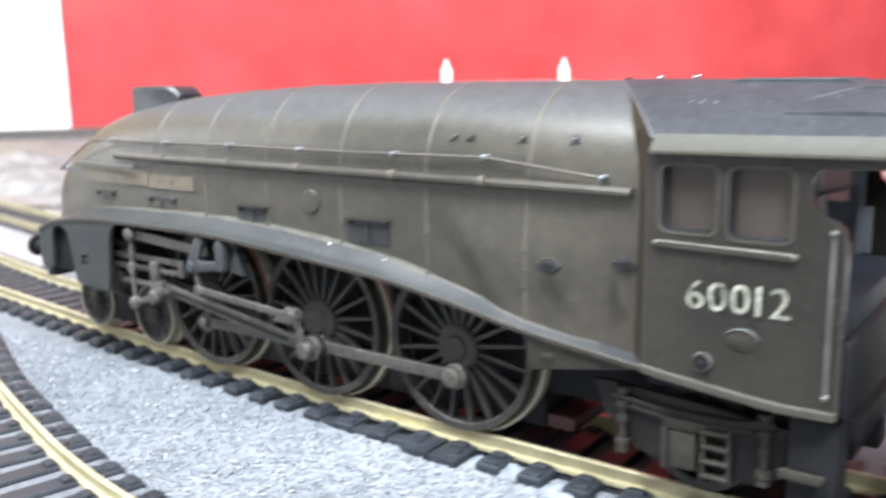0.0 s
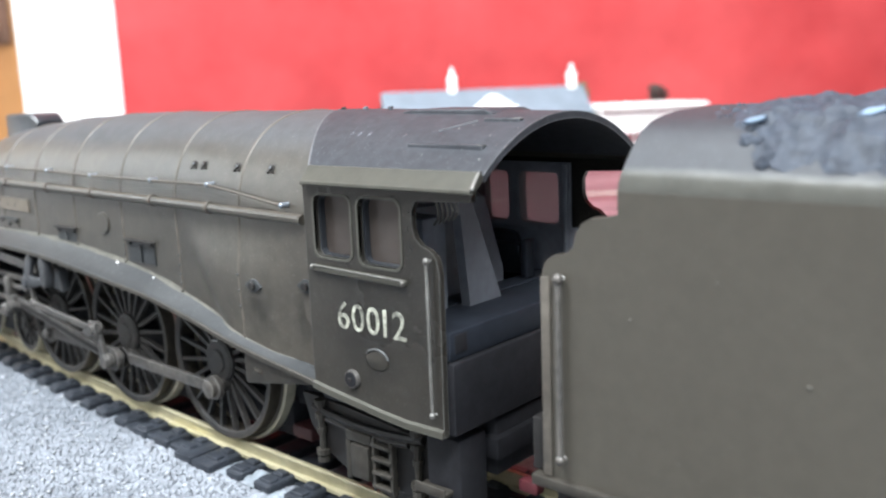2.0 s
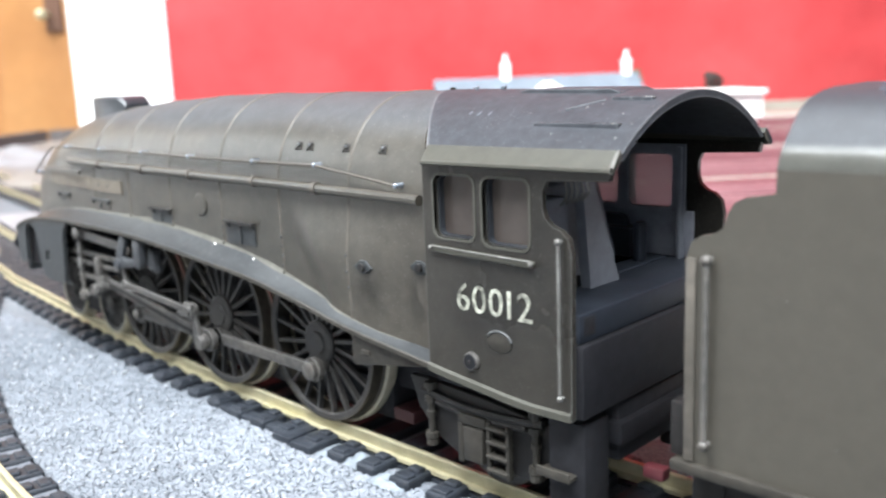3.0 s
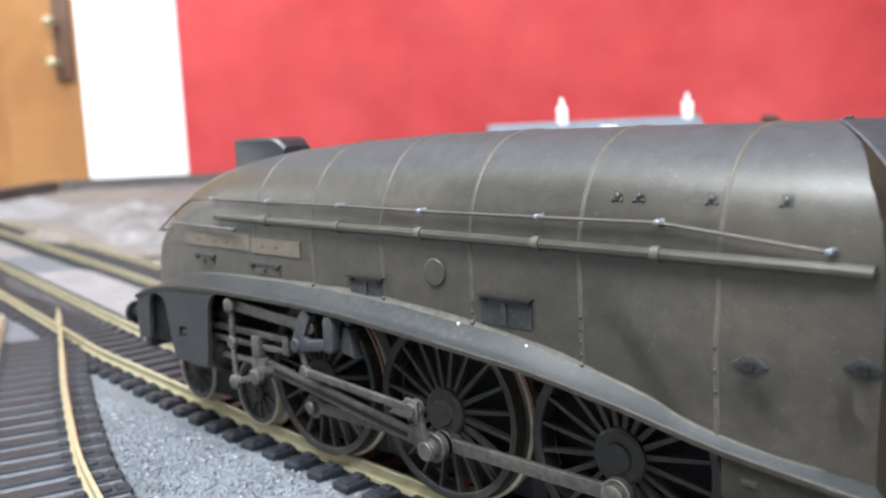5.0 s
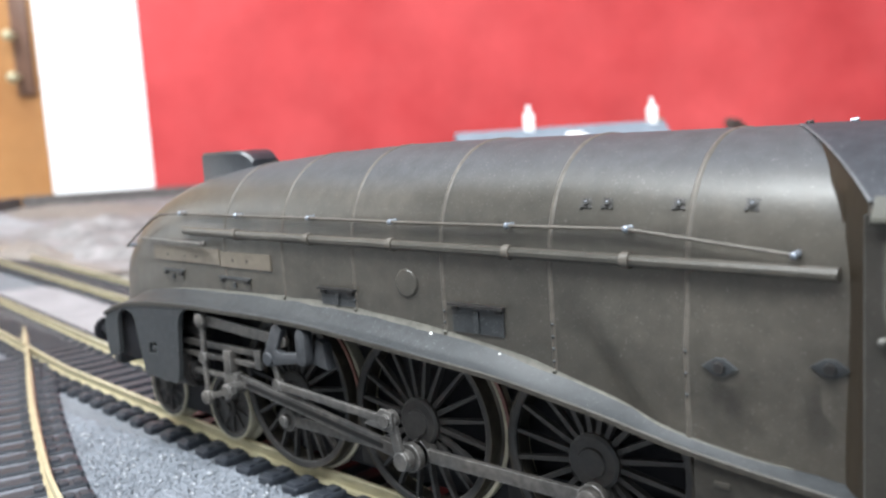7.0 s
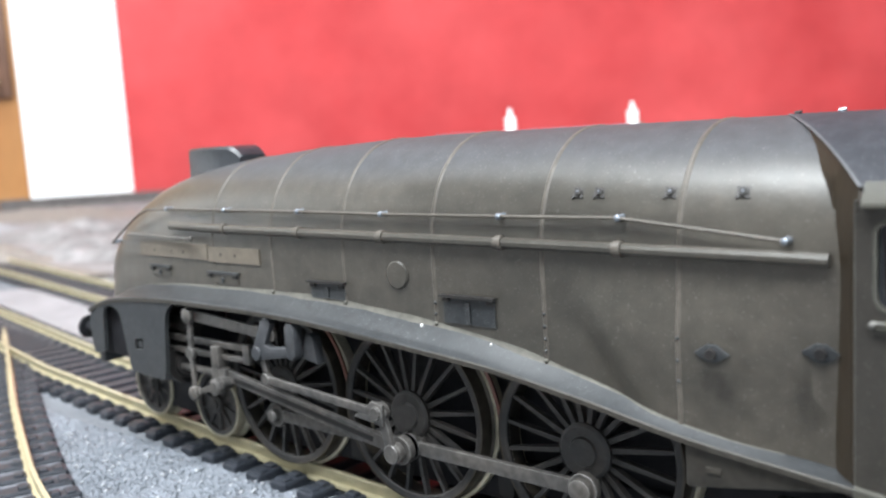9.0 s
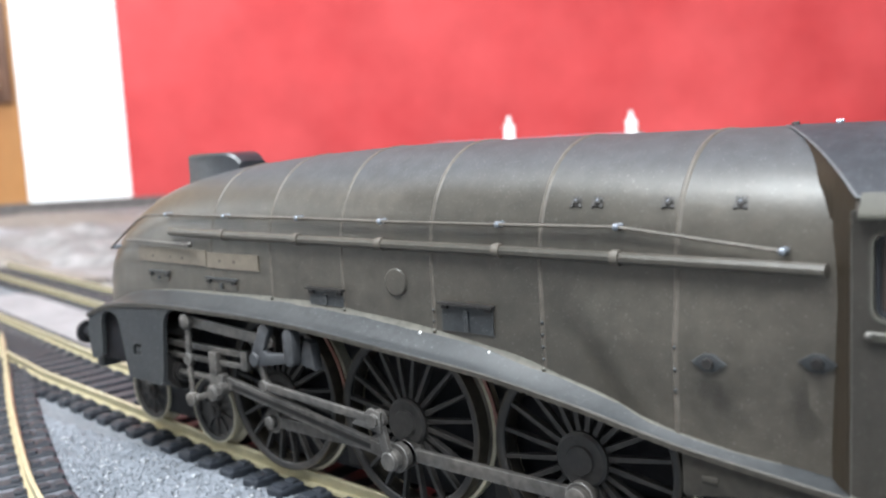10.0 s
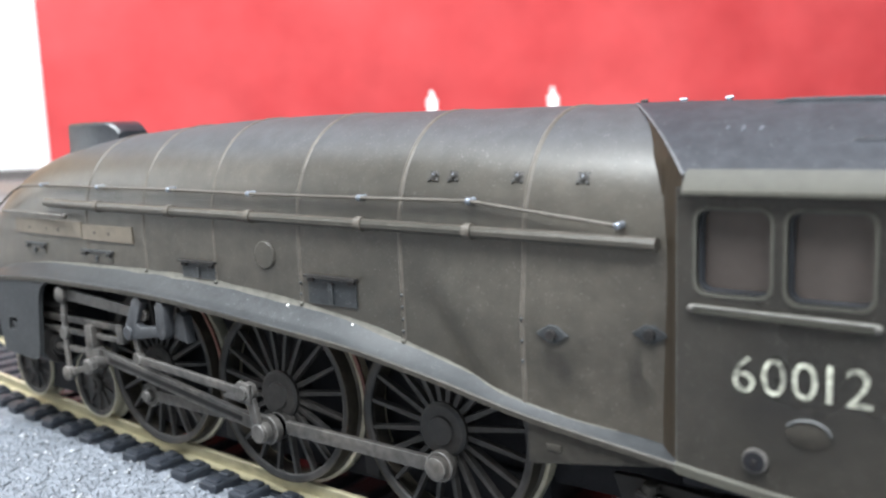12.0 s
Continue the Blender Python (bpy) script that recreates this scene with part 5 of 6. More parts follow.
# trailing truck and steps below the cab
for side in (-1, 1):
    s = side
    bm = bmesh.new()
    prism(bm, [(24.5, 13.8), (27.5, 13.9), (40, 13.0), (54, 11.6), (54.5, 10), (51.5, 9), (49.5, 6), (46, 4.0), (34, 4.0), (29.5, 6), (26, 9.5)], s * 12.2, s * 13.4, 0.25)
    truck = part("truck_frame", bm, "frame", loco)
    bm = bmesh.new()
    pts = [(27.5 + i * 2.6, s * 13.9, 12.4 - 0.9 * math.sin(math.pi * i / 8)) for i in range(9)]
    tube(bm, pts, 0.55, 8)
    tube(bm, [(p[0], p[1], p[2] - 0.9) for p in pts[1:-1]], 0.45, 8)
    part("leaf_spring", bm, "frame", truck)
    for x in (29.0, 47.2):
        bm = bmesh.new()
        tube(bm, [(x, s * 13.9, 13.6), (x, s * 13.9, 6.0)], [0.55, 0.45], 8)
        for z, r in ((13.4, 0.9), (11.4, 0.9), (9.3, 0.7), (6.2, 1.0), (5.2, 0.9)):
            tube(bm, [(x, s * 13.9, z - 0.4), (x, s * 13.9, z + 0.4)], r, 10)
        part("spring_hanger", bm, "lip", truck)
    bm = bmesh.new()
    box(bm, 35.6, 39.0, s * 14.0 - 0.9, s * 14.0 + 0.9, 4.6, 9.4, 0.3)
    box(bm, 34.6, 39.4, s * 14.0 - 0.7, s * 14.0 + 0.7, 9.6, 11.0, 0.2)
    box(bm, 34.4, 35.4, s * 14.0 - 0.6, s * 14.0 + 0.6, 4.0, 9.6, 0.2)
    part("axlebox", bm, "lip", truck)
    bm = bmesh.new()
    for z in (4.2, 6.1, 8.0, 9.9):
        box(bm, 39.7, 43.2, s * 14.2 - 0.8, s * 14.2 + 0.8, z, z + 0.45, 0.1)
    for x in (39.6, 42.8):
        box(bm, x, x + 0.5, s * 14.2 - 0.5, s * 14.2 + 0.5, 3.6, 10.9, 0.1)
    part("ladder_step", bm, "lip", truck)
    bm = bmesh.new()
    box(bm, 50.2, 55.6, s * 12.9 - 2.6, s * 12.9 + 2.6, 2.4, 14.6, 0.5)
    st = part("step_block", bm, "black", loco)
    bm = bmesh.new()
    for z in (3.2, 7.6):
        box(bm, 49.6, 54.4, s * 16.0 - 1.1, s * 16.0 + 1.1, z, z + 0.6, 0.15)
        box(bm, 49.6, 54.4, s * 17.0 - 0.15, s * 17.0 + 0.15, z, z + 1.2, 0.1)
    part("step_tread", bm, "lip", st)
bm = bmesh.new()
box(bm, 30, 56, -9, 9, 8, 15.5, 0.4)
part("rear_frame", bm, "black", loco)
bm = bmesh.new()
box(bm, 54.6, 57.0, -10.0, 10.0, 10.6, 13.4, 0.3)
part("drag_beam", bm, "black", loco)
bm = bmesh.new()
box(bm, 59.0, 72.0, -2.2, 2.2, 8.4, 9.6, 0.3)
part("drawbar", bm, "redpl", loco, "red plastic drawbar")
bm = bmesh.new()
for y in (-8.8, 8.8):
    box(bm, 59.6, 62.4, y - 0.9, y + 0.9, 7.4, 9.0, 0.35)
part("rear_block", bm, "redblock", loco, "faded red plastic block behind the cab")

# ---------------------------------------------------------------- tender
tender = thing("model_tender", "weathered green model tender heaped with coal, coupled behind the locomotive", "tender", 75, 0, 0)
TX = Matrix.Translation(-tender.location)


def tpart(name, bm, mat, parent=None, label="", smooth=35):
    ob = part(name, bm, mat, parent or tender, label, smooth)
    if parent is None:
        ob.matrix_parent_inverse = TX
    return ob


T1 = 180.0
TENDER_TOP = [(17.98, 45.2), (17.95, 45.8), (17.82, 46.4), (17.55, 47.0), (17.1, 47.7), (15.9, 49.2), (14.6, 50.6), (13.0, 51.5), (10.5, 52.1), (8.0, 52.4), (0.0, 52.6)]
for side in (-1, 1):
    bm = bmesh.new()
    outline = [(69.6, 15.4), (69.6, 36.9), (70.0, 38.1), (71.0, 38.8), (72.4, 39.1), (73.3, 39.8), (73.6, 41.1), (74.3, 42.2), (75.4, 42.8), (76.9, 43.0), (78.2, 43.3), (78.2, 45.4), (T1, 45.4), (T1, 15.4)]
    prism(bm, outline, side * 17.2, side * 18.0)
    tpart("tender_side", bm, "tenderpaint")
    # rounded shoulder, then a flatter top rising to the middle
    bm = bmesh.new()
    prof = TENDER_TOP
    rows = []
    for k, (y, z) in enumerate(prof):
        x0 = 78.2 + 1.2 * (k / 10) ** 2
        rows.append([[bm.verts.new((x, side * y, z - d)) for x in (x0, x0 + 0.6, 90, 120, 150, T1)] for d in (0.0, 0.8)])
    for a, b in zip(rows, rows[1:]):
        for d in (0, 1):
            for i in range(5):
                bm.faces.new((a[d][i], a[d][i + 1], b[d][i + 1], b[d][i]))
        for i in (0, 5):
            bm.faces.new((a[0][i], a[1][i], b[1][i], b[0][i]))
    for r in (rows[0], rows[-1]):
        for i in range(5):
            bm.faces.new((r[0][i], r[0][i + 1], r[1][i + 1], r[1][i]))
    tpart("tender_top", bm, "tendertop", None, "dusty grey tender top", 60)
    bm = bmesh.new()
    tube(bm, [(72.0, side * 18.0, 36.6), (72.0, side * 18.8, 36.6), (72.0, side * 18.8, 17.8), (72.0, side * 18.0, 17.8)], 0.33, 10)
    ball(bm, (72.0, side * 18.8, 36.6), 0.62), ball(bm, (72.0, side * 18.8, 17.8), 0.55)
    tpart("handrail", bm, "rod", None, "worn bare metal handrail")
    bm = bmesh.new()
    box(bm, 69.5, 70.6, side * 18.1 - 0.12, side * 18.1 + 0.12, 15.5, 36.6, 0.08)
    tpart("beading", bm, "seam")
    bm = bmesh.new()
    box(bm, 68.2, T1, side * 17.7 - 1.0, side * 17.7 + 1.0, 14.2, 15.4, 0.2)
    tpart("footplate", bm, "lip")
    bm = bmesh.new()
    prism(bm, [(69.5, 14.2), (T1 - 2, 14.2), (T1 - 2, 9), (T1 - 8, 7), (78, 7), (72, 9), (69.5, 11)], side * 13.0, side * 14.2, 0.3)
    tpart("tender_frame", bm, "frame")
    bm = bmesh.new()
    box(bm, 68.0, 72.6, side * 15.4 - 1.6, side * 15.4 + 1.6, 3.0, 3.8, 0.15)
    box(bm, 68.0, 72.6, side * 15.4 - 1.6, side * 15.4 + 1.6, 8.4, 9.1, 0.15)
    box(bm, 68.6, 72.2, side * 14.2 - 0.3, side * 14.2 + 0.3, 3.0, 14.4, 0.1)
    tpart("tender_step", bm, "frame")
    bm = bmesh.new()
    box(bm, 67.6, 70.0, side * 16.2 - 1.2, side * 16.2 + 1.2, 15.4, 21.2, 0.2)
    tpart("corner_block", bm, "frame")
    for x in (86, 107, 128, 150):
        bm = bmesh.new()
        box(bm, x - 3, x + 3, side * 14.6 - 0.9, side * 14.6 + 0.9, 5, 11.5, 0.3)
        tpart("tender_axlebox", bm, "frame")
for x, z, r in ((79.5, 33.5, 0.14), (96.0, 30.2, 0.2), (88.0, 38.0, 0.12), (84.5, 20.5, 0.12), (103.0, 24.0, 0.15)):
    bm = bmesh.new()
    ball(bm, (x, -18.02, z), r, 8)
    tpart("paint_chip", bm, "dust", None, "tiny pale paint chip")
bm = bmesh.new()
box(bm, 73.6, 75.0, -17.1, 17.1, 15.6, 38.8, 0.2)
box(bm, 79.4, 81.0, -16.6, 16.6, 38.0, 47.0, 0.2)
tpart("tender_front", bm, "black")
bm = bmesh.new()
box(bm, 71, T1, -17.1, 17.1, 14.3, 16.3, 0.2)
tpart("tender_floor", bm, "black")
bm = bmesh.new()
box(bm, T1 - 1.2, T1, -17.1, 17.1, 16.5, 48, 0.2)
tpart("tender_back", bm, "paint")
bm = bmesh.new()
box(bm, 81, T1 - 2, -16.6, 16.6, 45.0, 46.4, 0.2)
tpart("coal_deck", bm, "soot")
for x in (86, 107, 128, 150):
    for side in (-1, 1):
        bm = wheel_mesh(7.8, 10, 2.0)
        if side > 0:
            bmesh.ops.scale(bm, vec=(1, -1, 1), verts=bm.verts)
        bmesh.ops.translate(bm, vec=(x, side * 9.6, 7.8), verts=bm.verts)
        w = tpart("tender_wheel", bm, "wheel")
        add_spokes(w, x, 9.6, 7.8, 10, 2.0, side)
        bm = bmesh.new()
        lathe(bm, [(7.4, 0.45), (7.4, -0.2), (7.8, -0.1), (7.8, 1.7), (8.4, 2.1), (8.4, 2.5), (6.6, 2.6)], 40, (0, 0, 0))
        if side > 0:
            bmesh.ops.scale(bm, vec=(1, -1, 1), verts=bm.verts)
        bmesh.ops.translate(bm, vec=(x, side * 9.6, 7.8), verts=bm.verts)
        tpart("tyre", bm, "tyre", w)

# heaped coal: many broken lumps in one pile
def coal_height(x, y):
    top = float(np.interp(-abs(y), [-q[0] for q in TENDER_TOP], [q[1] for q in TENDER_TOP]))
    k = ease((x - 84) / 9)
    return top + 0.35 * k * (1 - (abs(y) / 15.5) ** 4) + 0.8 * k * noise.noise(Vector((x * 0.14, y * 0.16, 3.0)))


def coal_heap(count, seed):
    rs = np.random.RandomState(seed)
    bm = bmesh.new()
    bmesh.ops.create_icosphere(bm, subdivisions=2, radius=1)
    base = np.array([v.co[:] for v in bm.verts])
    tri = np.array([[v.index for v in f.verts] for f in bm.faces])
    bm.free()
    x, y = 82.5 + (T1 - 91.5) * rs.rand(count) ** 1.5, rs.uniform(-16.2, 16.2, count)
    keep = np.abs(y) < np.interp(x, [82.5, 86, 91], [8.0, 13.0, 16.2])
    x, y = x[keep], y[keep]
    n = len(x)
    z = np.array([coal_height(a, b) for a, b in zip(x, y)]) + rs.uniform(-1.2, -0.5, n)
    # lumps are cut by a few random planes, so that they look broken
    v = np.repeat(base[None], n, 0)
    for k in range(7):
        d = rs.normal(size=(n, 1, 3))
        d /= np.linalg.norm(d, axis=2, keepdims=True)
        over = np.maximum(0, (v * d).sum(2, keepdims=True) - rs.uniform(0.45, 0.8, (n, 1, 1)))
        v = v - d * over
    y = y + np.sign(y) * 0.45 * (np.abs(y) / 16.0) ** 2
    v = v * (0.3 + 0.9 * rs.rand(n, 1, 1) ** 2.5) * rs.uniform(0.7, 1.1, (n, 1, 3)) + np.stack([x, y, z], -1)[:, None]
    f = tri[None] + len(base) * np.arange(n)[:, None, None]
    verts, faces = v.reshape(-1, 3).tolist(), f.reshape(-1, 3).tolist()
    # packed small coal underneath
    nx, ny, at = 200, 76, len(verts)
    for i in range(nx + 1):
        for j in range(ny + 1):
            a = 84.5 + (T1 - 89) * i / nx
            b = (2 * j / ny - 1) * float(np.interp(a, [83.5, 87, 92], [8.0, 13.0, 16.4]))
            lump = 1.0 * noise.noise(Vector((a * 0.26, b * 0.26, 2.0))) * ease((a - 86) / 6) + 0.45 * noise.noise(Vector((a * 0.6, b * 0.6, 9.0))) + 0.5 * abs(noise.noise(Vector((a * 0.9, b * 0.9, 4.0))))
            edge = abs(2 * j / ny - 1)
            verts.append((a, b + math.copysign(0.75 * (abs(b) / 16) ** 2, b), coal_height(a, b) + 0.05 + 0.45 * (abs(b) / 16) ** 2 + lump - 1.2 * edge ** 12 - 0.35 * max(0, 87 - a)))
    for i in range(nx):
        for j in range(ny):
            q = at + i * (ny + 1) + j
            faces.append((q, q + ny + 1, q + ny + 2, q + 1))
    me = bpy.data.meshes.new("coal_heap")
    me.from_pydata([(a * MM, b * MM, c * MM) for a, b, c in verts], [], faces)
    me.materials.append(M["coal"])
    return tagged(new("coal_heap", me), "heap of dusty blue-black model coal on the tender", "coal", "", "stuff")


coal_heap(5200, 5)
for x, y, k in ((89.4, -14.2, 1.0), (98.6, -13.3, 1.15)):
    bm = bmesh.new()
    prism(bm, [(-1.0 * k, -0.35 * k), (-0.4 * k, 0.1 * k), (0.95 * k, 0.35 * k), (0.75 * k, 0.0), (-0.2 * k, -0.4 * k)], -0.2, 0.2, 0.06)
    bmesh.ops.rotate(bm, cent=(0, 0, 0), matrix=Matrix.Rotation(radians(-35), 3, "X"), verts=bm.verts)
    bmesh.ops.translate(bm, vec=(x, y, coal_height(x, y) + 0.75), verts=bm.verts)
    tagged(part("flake", bm, "bluechip"), "pale blue flake lying on the coal", "flake", "flakes on the coal")


# ---------------------------------------------------------------- station and scenery
HU = radians(49.3)
HO = Vector((-265.7, 395, 0))


def hx(bm):
    bmesh.ops.transform(bm, matrix=Matrix.Translation(HO) @ Matrix.Rotation(HU, 4, "Z"), verts=bm.verts)
    return bm


house = thing("model_station_building", "white model station building with a grey roof and two white chimneys", "station")
bm = hx(box(bmesh.new(), -70, 63, -22, 22, BOARD + 10.2, 36, 0.3))
part("wall", bm, "card", house, "", 0)
bm = bmesh.new()
sec = [(-27, 34), (0, 53), (27, 34), (25, 33), (0, 51), (-25, 33)]
rows = [[bm.verts.new((x, y, z)) for y, z in sec] for x in (-74, 67)]
for k in range(6):
    bm.faces.new((rows[0][k], rows[0][(k + 1) % 6], rows[1][(k + 1) % 6], rows[1][k]))
bm.faces.new(rows[0][::-1]), bm.faces.new(rows[1])
part("roof", hx(bm), "slate", house, "plain grey slate roof", 0)
for x in (-25, 59):
    bm = bmesh.new()
    box(bm, x - 2.8, x + 2.8, -2.8, 2.8, 44, 62.5, 0.3)
    box(bm, x - 3.1, x + 3.1, -3.1, 3.1, 60.5, 62, 0.3)
    tube(bm, [(x, 0, 62), (x, 0, 68)], [1.5, 1.2], 12)
    part("chimney_stack", hx(bm), "card", house, "white chimney stack with a pot")
bm = bmesh.new()
sec = [(-20, 26), (20, 26), (20, 36), (0, 49), (-20, 36)]
rows = [[bm.verts.new((x, y, z)) for x, z in sec] for y in (-34, -4)]
for k in range(5):
    bm.faces.new((rows[0][k], rows[0][(k + 1) % 5], rows[1][(k + 1) % 5], rows[1][k]))
bm.faces.new(rows[0]), bm.faces.new(rows[1][::-1])
part("gable", hx(bm), "card", house, "white front gable", 0)

bm = bmesh.new()
box(bm, 67.5, 142, -40, 20, 36, 39, 0.3)
box(bm, 69, 141, -36, 18, 20, 35.9, 0.3)
for x in (72, 94, 116, 138):
    box(bm, x - 1.2, x + 1.2, -30, -27.6, BOARD + 10.2, 29)
tagged(part("platform_canopy", hx(bm), "card", None, "", 0), "white flat platform canopy beside the station building", "canopy")

# rosy paved platform, laid in long strips with a white edge before and behind
plat = thing("platform", "rosy brick-paved model platform laid in strips with white edges", "platform")
for i in range(26):
    y0 = -416 + i * 24
    x0, x1 = (-40 if i < 3 else -75, 640) if i < 18 else (145, 640)
    low = 0.3 * (i % 3)
    bm = hx(box(bmesh.new(), x0, x1, y0, y0 + 23.2, BOARD, BOARD + 10 - low, 0.5))
    part("paving_strip", bm, "palebrick" if i % 4 in (1, 2) else "brick", plat)
    if i % 3 == 1:
        bm = hx(box(bmesh.new(), x0, x1, y0 + 22.0, y0 + 23.0, BOARD + 9, BOARD + 10.25, 0.2))
        part("joint_line", bm, "creamstrip" if i % 2 else "palebrick", plat, "pale line along the paving")
for x0, y0, y1 in ((-40, -423, -416.6), (145, 208.6, 216)):
    bm = hx(box(bmesh.new(), x0, 640, y0, y1, BOARD, BOARD + 10.4, 0.4))
    part("platform_edge", bm, "card", plat, "white platform edge")
bm = hx(box(bmesh.new(), 145, 640, 217, 470, BOARD + 0.2, BOARD + 5, 0.5))
tagged(part("cream_strip", bm, "creamstrip"), "cream painted strip of board behind the platform", "board strip", "", "structure")


def clump(name, x, y, z0, h, w, mat, label, seed):
    bm = bmesh.new()
    rng = random.Random(seed)
    tube(bm, [(x, y, z0), (x + 1, y, z0 + h * 0.5)], [w * 0.12, w * 0.06], 8)
    t = thing(name, label, "bush")
    part("trunk", bm, "dark", t)
    bm = bmesh.new()
    for i in range(260):
        a, r, k = rng.uniform(0, 6.28), w * 0.5 * rng.random() ** 0.6, rng.random()
        p = Vector((x + r * math.cos(a) * (1 - 0.5 * k), y + r * math.sin(a) * (1 - 0.5 * k), z0 + h * (0.25 + 0.75 * k)))
        s = bmesh.ops.create_icosphere(bm, subdivisions=1, radius=rng.uniform(0.8, 2.2))
        for v in s["verts"]:
            v.co = p + v.co * rng.uniform(0.6, 1.3)
    part("crown", bm, mat, t, "", 0)
    return t


p = HO + Vector((math.cos(HU), math.sin(HU), 0)) * 78 + Vector((-math.sin(HU), math.cos(HU), 0)) * 42
clump("bush", p.x, p.y, BOARD, 58, 22, "green", "small dark green model bush behind the station", 3)
p = HO + Vector((math.cos(HU), math.sin(HU), 0)) * 139 + Vector((-math.sin(HU), math.cos(HU), 0)) * 45
clump("bush", p.x, p.y, BOARD, 54, 26, "dark", "small dark brown model bush behind the canopy", 4)

hut = thing("model_hut", "small rosy brick model hut with a dark flat roof", "hut", -143, 808, BOARD)
for name, bx, mat in (("wall", (-13.5, 13.5, -12, 12, 0, 28), "hut"), ("roof", (-15, 15, -13.5, 13.5, 28, 33), "dark")):
    bm = box(bmesh.new(), *bx, 0.8)
    bmesh.ops.rotate(bm, cent=(0, 0, 0), matrix=Matrix.Rotation(HU, 3, "Z"), verts=bm.verts)
    part(name, bm, mat, hut)


def sheet(name, pts, z, mat, label, wave=0.0, category="scenery"):
    """An uneven scenic sheet with an outline in plan."""
    bm = bmesh.new()
    vs = [bm.verts.new((x, y, z)) for x, y in pts]
    f0 = bm.faces.new(vs)
    e = bmesh.ops.extrude_face_region(bm, geom=[f0])
    bmesh.ops.translate(bm, vec=(0, 0, -(z - BOARD) + 0.05), verts=[v for v in e["geom"] if isinstance(v, bmesh.types.BMVert)])
    return tagged(part(name, bm, mat, None, "", 0), label, category, "", "structure")


# pale plaster ground past the nose, brown bank and gravel
sheet("plaster_ground", [(-870, 200), (-600, 140), (-420, 118), (-330, 116), (-320, 230), (-560, 420), (-860, 500), (-1060, 500)], BOARD + 1.6, "plaster", "pale stained plaster ground")
sheet("earth_bank", [(-640, 150), (-480, 119), (-400, 108), (-340, 106), (-335, 115), (-420, 124), (-640, 172)], BOARD + 2.4, "earth", "brown earth strip beside the track")

sheet("pale_ground", [(-345, 44), (-300, 33), (-262, 31), (-226, 27), (-190, 22), (-196, 38), (-262, 66), (-308, 74), (-335, 74)], BOARD + 1.9, "paleground", "pale filler ground between the tracks")


def mound(name, x, y, rx, ry, h, mat, label, seed):
    """A low uneven heap of scenic filler."""
    bm = bmesh.new()
    n = 22
    g = []
    for i in range(n + 1):
        row = []
        for j in range(n + 1):
            a, b = 2 * i / n - 1, 2 * j / n - 1
            k = max(0.0, 1 - a * a - b * b)
            w = 0.6 + 0.6 * noise.noise(Vector((a * 2.2 + seed, b * 2.2, seed)))
            row.append(bm.verts.new((x + rx * a * (1 + 0.2 * w), y + ry * b, BOARD + 1.0 + h * k * max(0.15, w))))
        g.append(row)
    for i in range(n):
        for j in range(n):
            bm.faces.new((g[i][j], g[i + 1][j], g[i + 1][j + 1], g[i][j + 1]))
    return tagged(part(name, bm, mat, None, "", 60), label, "scenery", "scenic mounds past the track")


mound("plaster_mound", -430, 165, 60, 34, 13, "plaster", "pale stained mound of plaster scenery", 1.3)
mound("plaster_mound", -560, 215, 80, 42, 16, "plaster", "pale stained mound of plaster scenery", 4.1)
mound("earth_mound", -470, 128, 46, 18, 9, "earth", "brown earth-coloured mound beside the track", 2.7)
for x, y, rx, ry, h, seed in ((8.0, -12.6, 4.6, 2.6, 1.7, 3.3), (20.5, -14.4, 3.2, 2.4, 1.3, 5.1)):
    mound("plaster_spill", x, y, rx, ry, h, "spill", "small pale bluish filler spill over the sleeper ends", seed)
mound("plaster_mound", -720, 205, 110, 40, 14, "paleground", "pale grey scenic mound far along the board", 6.2)
mound("earth_mound", -800, 330, 120, 60, 12, "earth", "brown earth-coloured mound beside the track", 8.9)
# gravel sheet under the tracks with loose chips on it
bm = bmesh.new()
nx, ny = 150, 70
gv = [[bm.verts.new((-420 + 700 * i / nx, -190 + 278 * j / ny, BOARD + 0.75 + 0.3 * noise.noise(Vector((i * 0.9, j * 0.9, 0))))) for j in range(ny + 1)] for i in range(nx + 1)]
for i in range(nx):
    for j in range(ny):
        bm.faces.new((gv[i][j], gv[i + 1][j], gv[i + 1][j + 1], gv[i][j + 1]))
tagged(part("ballast", bm, "ballast", None, "", 60), "grey gravel ballast sheet between the tracks", "ballast", "", "structure")


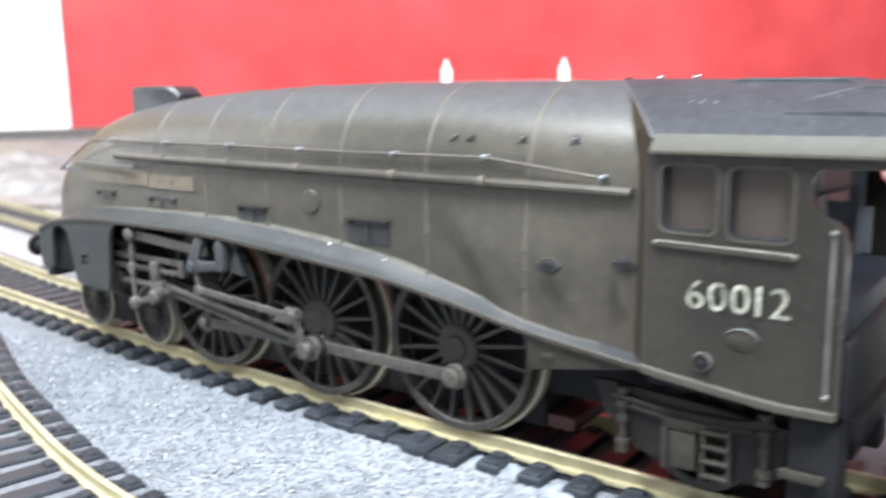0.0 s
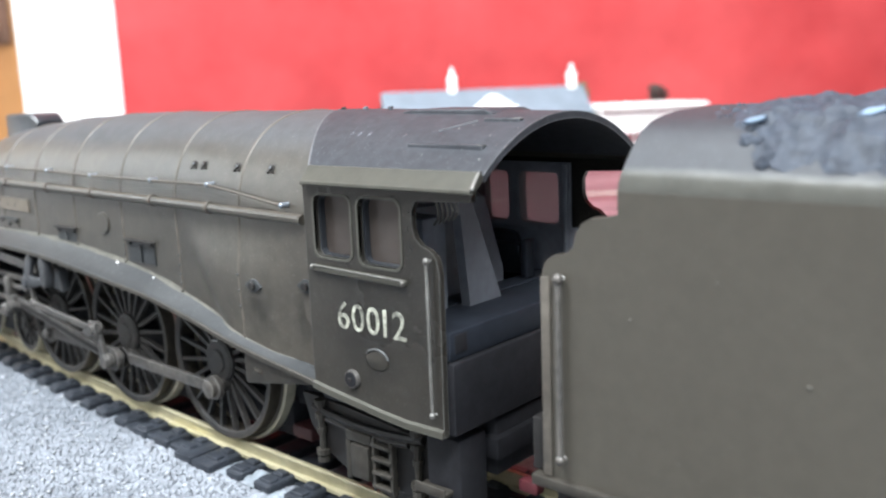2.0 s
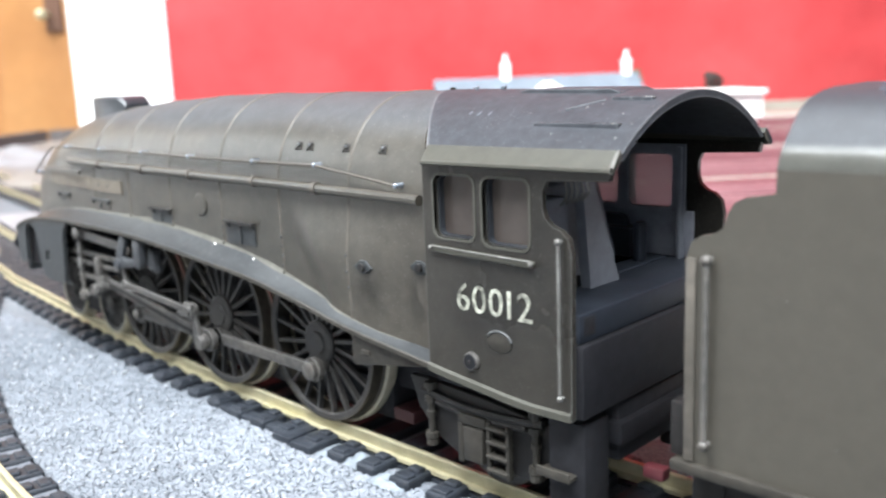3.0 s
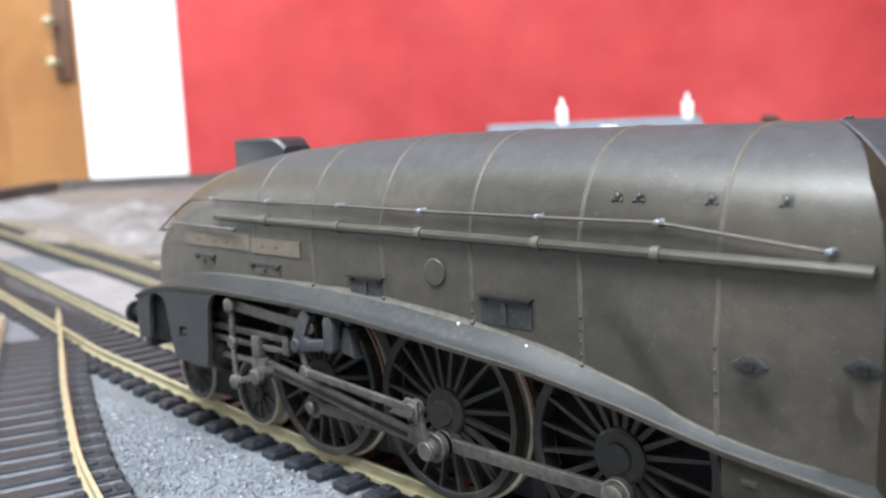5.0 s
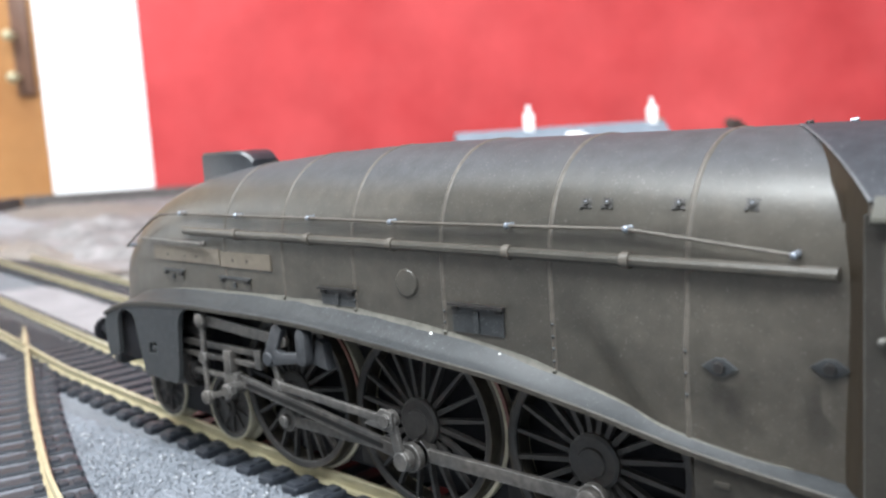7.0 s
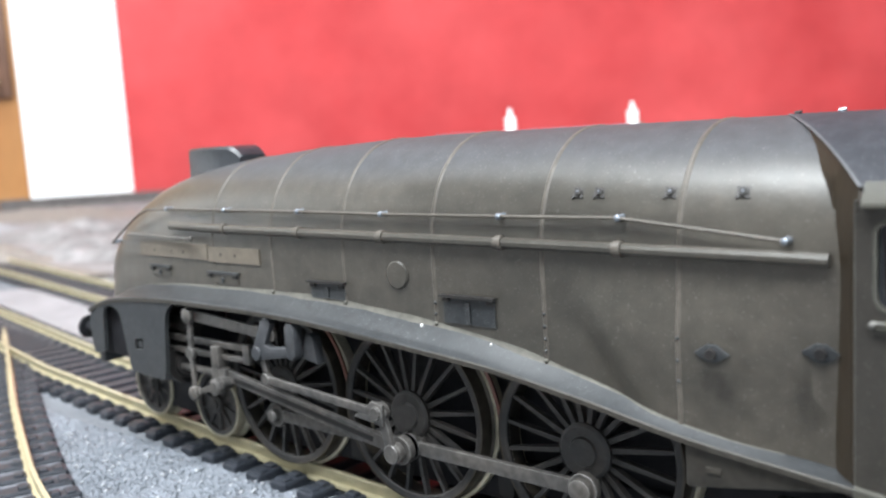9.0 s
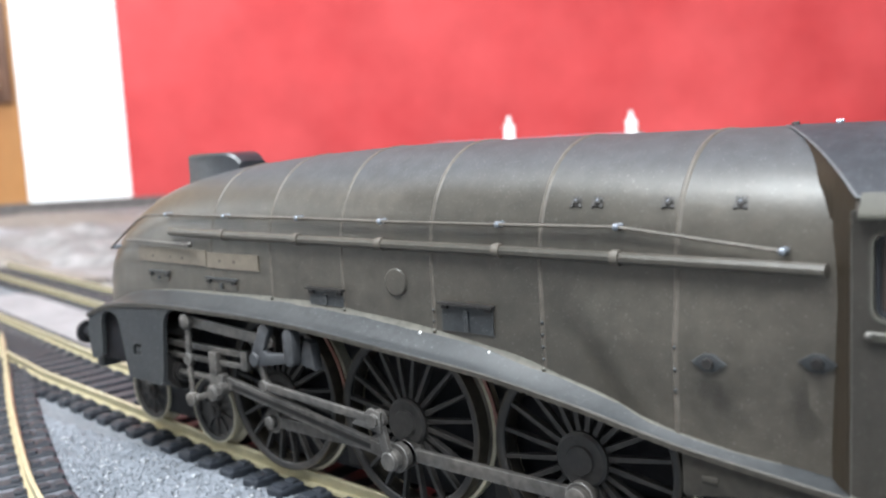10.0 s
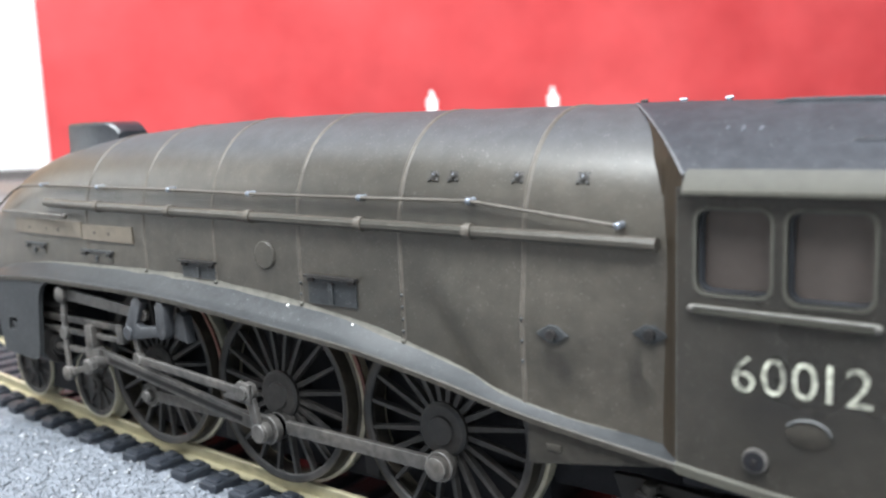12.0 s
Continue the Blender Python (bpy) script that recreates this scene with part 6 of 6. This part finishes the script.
def chips(count, seed, x0, x1, y0, y1, r0, r1, mat="stone", lift=0.0, label="loose pale grey gravel chips on the ballast"):
    rs = np.random.RandomState(seed)
    base = np.array([(1, 0, 0), (-1, 0, 0), (0, 1, 0), (0, -1, 0), (0, 0, 1), (0, 0, -1)], float)
    tri = np.array([(0, 2, 4), (2, 1, 4), (1, 3, 4), (3, 0, 4), (2, 0, 5), (1, 2, 5), (3, 1, 5), (0, 3, 5)])
    pos = np.stack([rs.uniform(x0, x1, count), rs.uniform(y0, y1, count), np.full(count, BOARD + 0.8 + lift)], 1)
    line = np.array([(p.x, p.y) for p in resample(SIDING, 4.0)])
    near = np.min(np.hypot(pos[:, None, 0] - line[None, :, 0], pos[:, None, 1] - line[None, :, 1]), axis=1)
    pos = pos[near > 14.4]                      # none between the siding's sleepers
    count = len(pos)
    r = rs.uniform(r0, r1, (count, 1, 1))
    v = base[None] * r * rs.uniform(0.55, 1.3, (count, 6, 1))
    a = rs.uniform(0, 6.28, count)
    c, s = np.cos(a)[:, None], np.sin(a)[:, None]
    tilt = rs.uniform(-0.6, 0.6, (count, 1))
    x, y, z = v[..., 0], v[..., 1], v[..., 2]
    x, z = x * np.cos(tilt) - z * np.sin(tilt), x * np.sin(tilt) + z * np.cos(tilt)
    v = np.stack([x * c - y * s, x * s + y * c, z * 0.7], -1) + pos[:, None]
    f = tri[None] + 6 * np.arange(count)[:, None, None]
    me = bpy.data.meshes.new("gravel_chips")
    me.vertices.add(count * 6)
    me.vertices.foreach_set("co", (v * MM).ravel())
    me.loops.add(count * 24)
    me.loops.foreach_set("vertex_index", f.ravel().astype(np.int32))
    me.polygons.add(count * 8)
    me.polygons.foreach_set("loop_start", np.arange(0, count * 24, 3, dtype=np.int32))
    me.update(calc_edges=True)
    me.validate()
    me.materials.append(M[mat])
    return tagged(new("gravel_chips", me), label, "gravel", "", "stuff")


chips(95000, 7, -200, 90, -75, -11, 0.22, 0.7)
chips(1500, 8, -200, 90, -75, -12.5, 0.3, 0.55, "flake", 0.3, "bright glinting gravel flakes on the ballast")

track("track_main", MAIN, "nickel silver rails on black plastic sleepers under the locomotive", at=-28.1)
track("track_siding", SIDING, "curved siding with nickel silver rails on black sleepers", skip=lambda p: p.x < -205)
track("track_rear", [p + Vector((0, 50 + 16.5 * ease((p.x + 170) / 150), 0)) for p in MAIN], "straight rear track with nickel silver rails and black sleepers")

# dark moulded joint where two lengths of the main track meet, with its brass joiner
joint = thing("track_joint", "black moulded joint piece beside the rail with a brass joiner", "track joint", -15, -12, BOARD, kind="structure")
for name, boxes, mat in (("link_bar", [(-27, -6.5, -14.4, -11.6, BOARD + 0.2, -2.7)], "sleeper"), ("end_block", [(-7.0, -2.2, -16.2, -9.9, BOARD + 0.2, -2.2)], "sleeper"), ("end_block", [(-1.8, 3.4, -16.4, -9.9, BOARD + 0.2, -2.25)], "sleeper"), ("joiner", [(-18.6, -7.5, -10.15, -9.45, -2.55, -1.75)], "railfoot")):
    bm = bmesh.new()
    for b in boxes:
        box(bm, *b, 0.3)
    part(name, bm, mat, joint).matrix_parent_inverse = Matrix.Translation(-joint.location)

# dark bed under the siding
bm = bmesh.new()
sweep(bm, resample(SIDING, 6.0), [(-14.0, BOARD + 0.2), (14.0, BOARD + 0.2), (13.6, -2.75), (-13.6, -2.75)], 0.0)
tagged(part("track_bed", bm, "bed", None), "dark bed strip under the siding", "track bed", "", "structure")
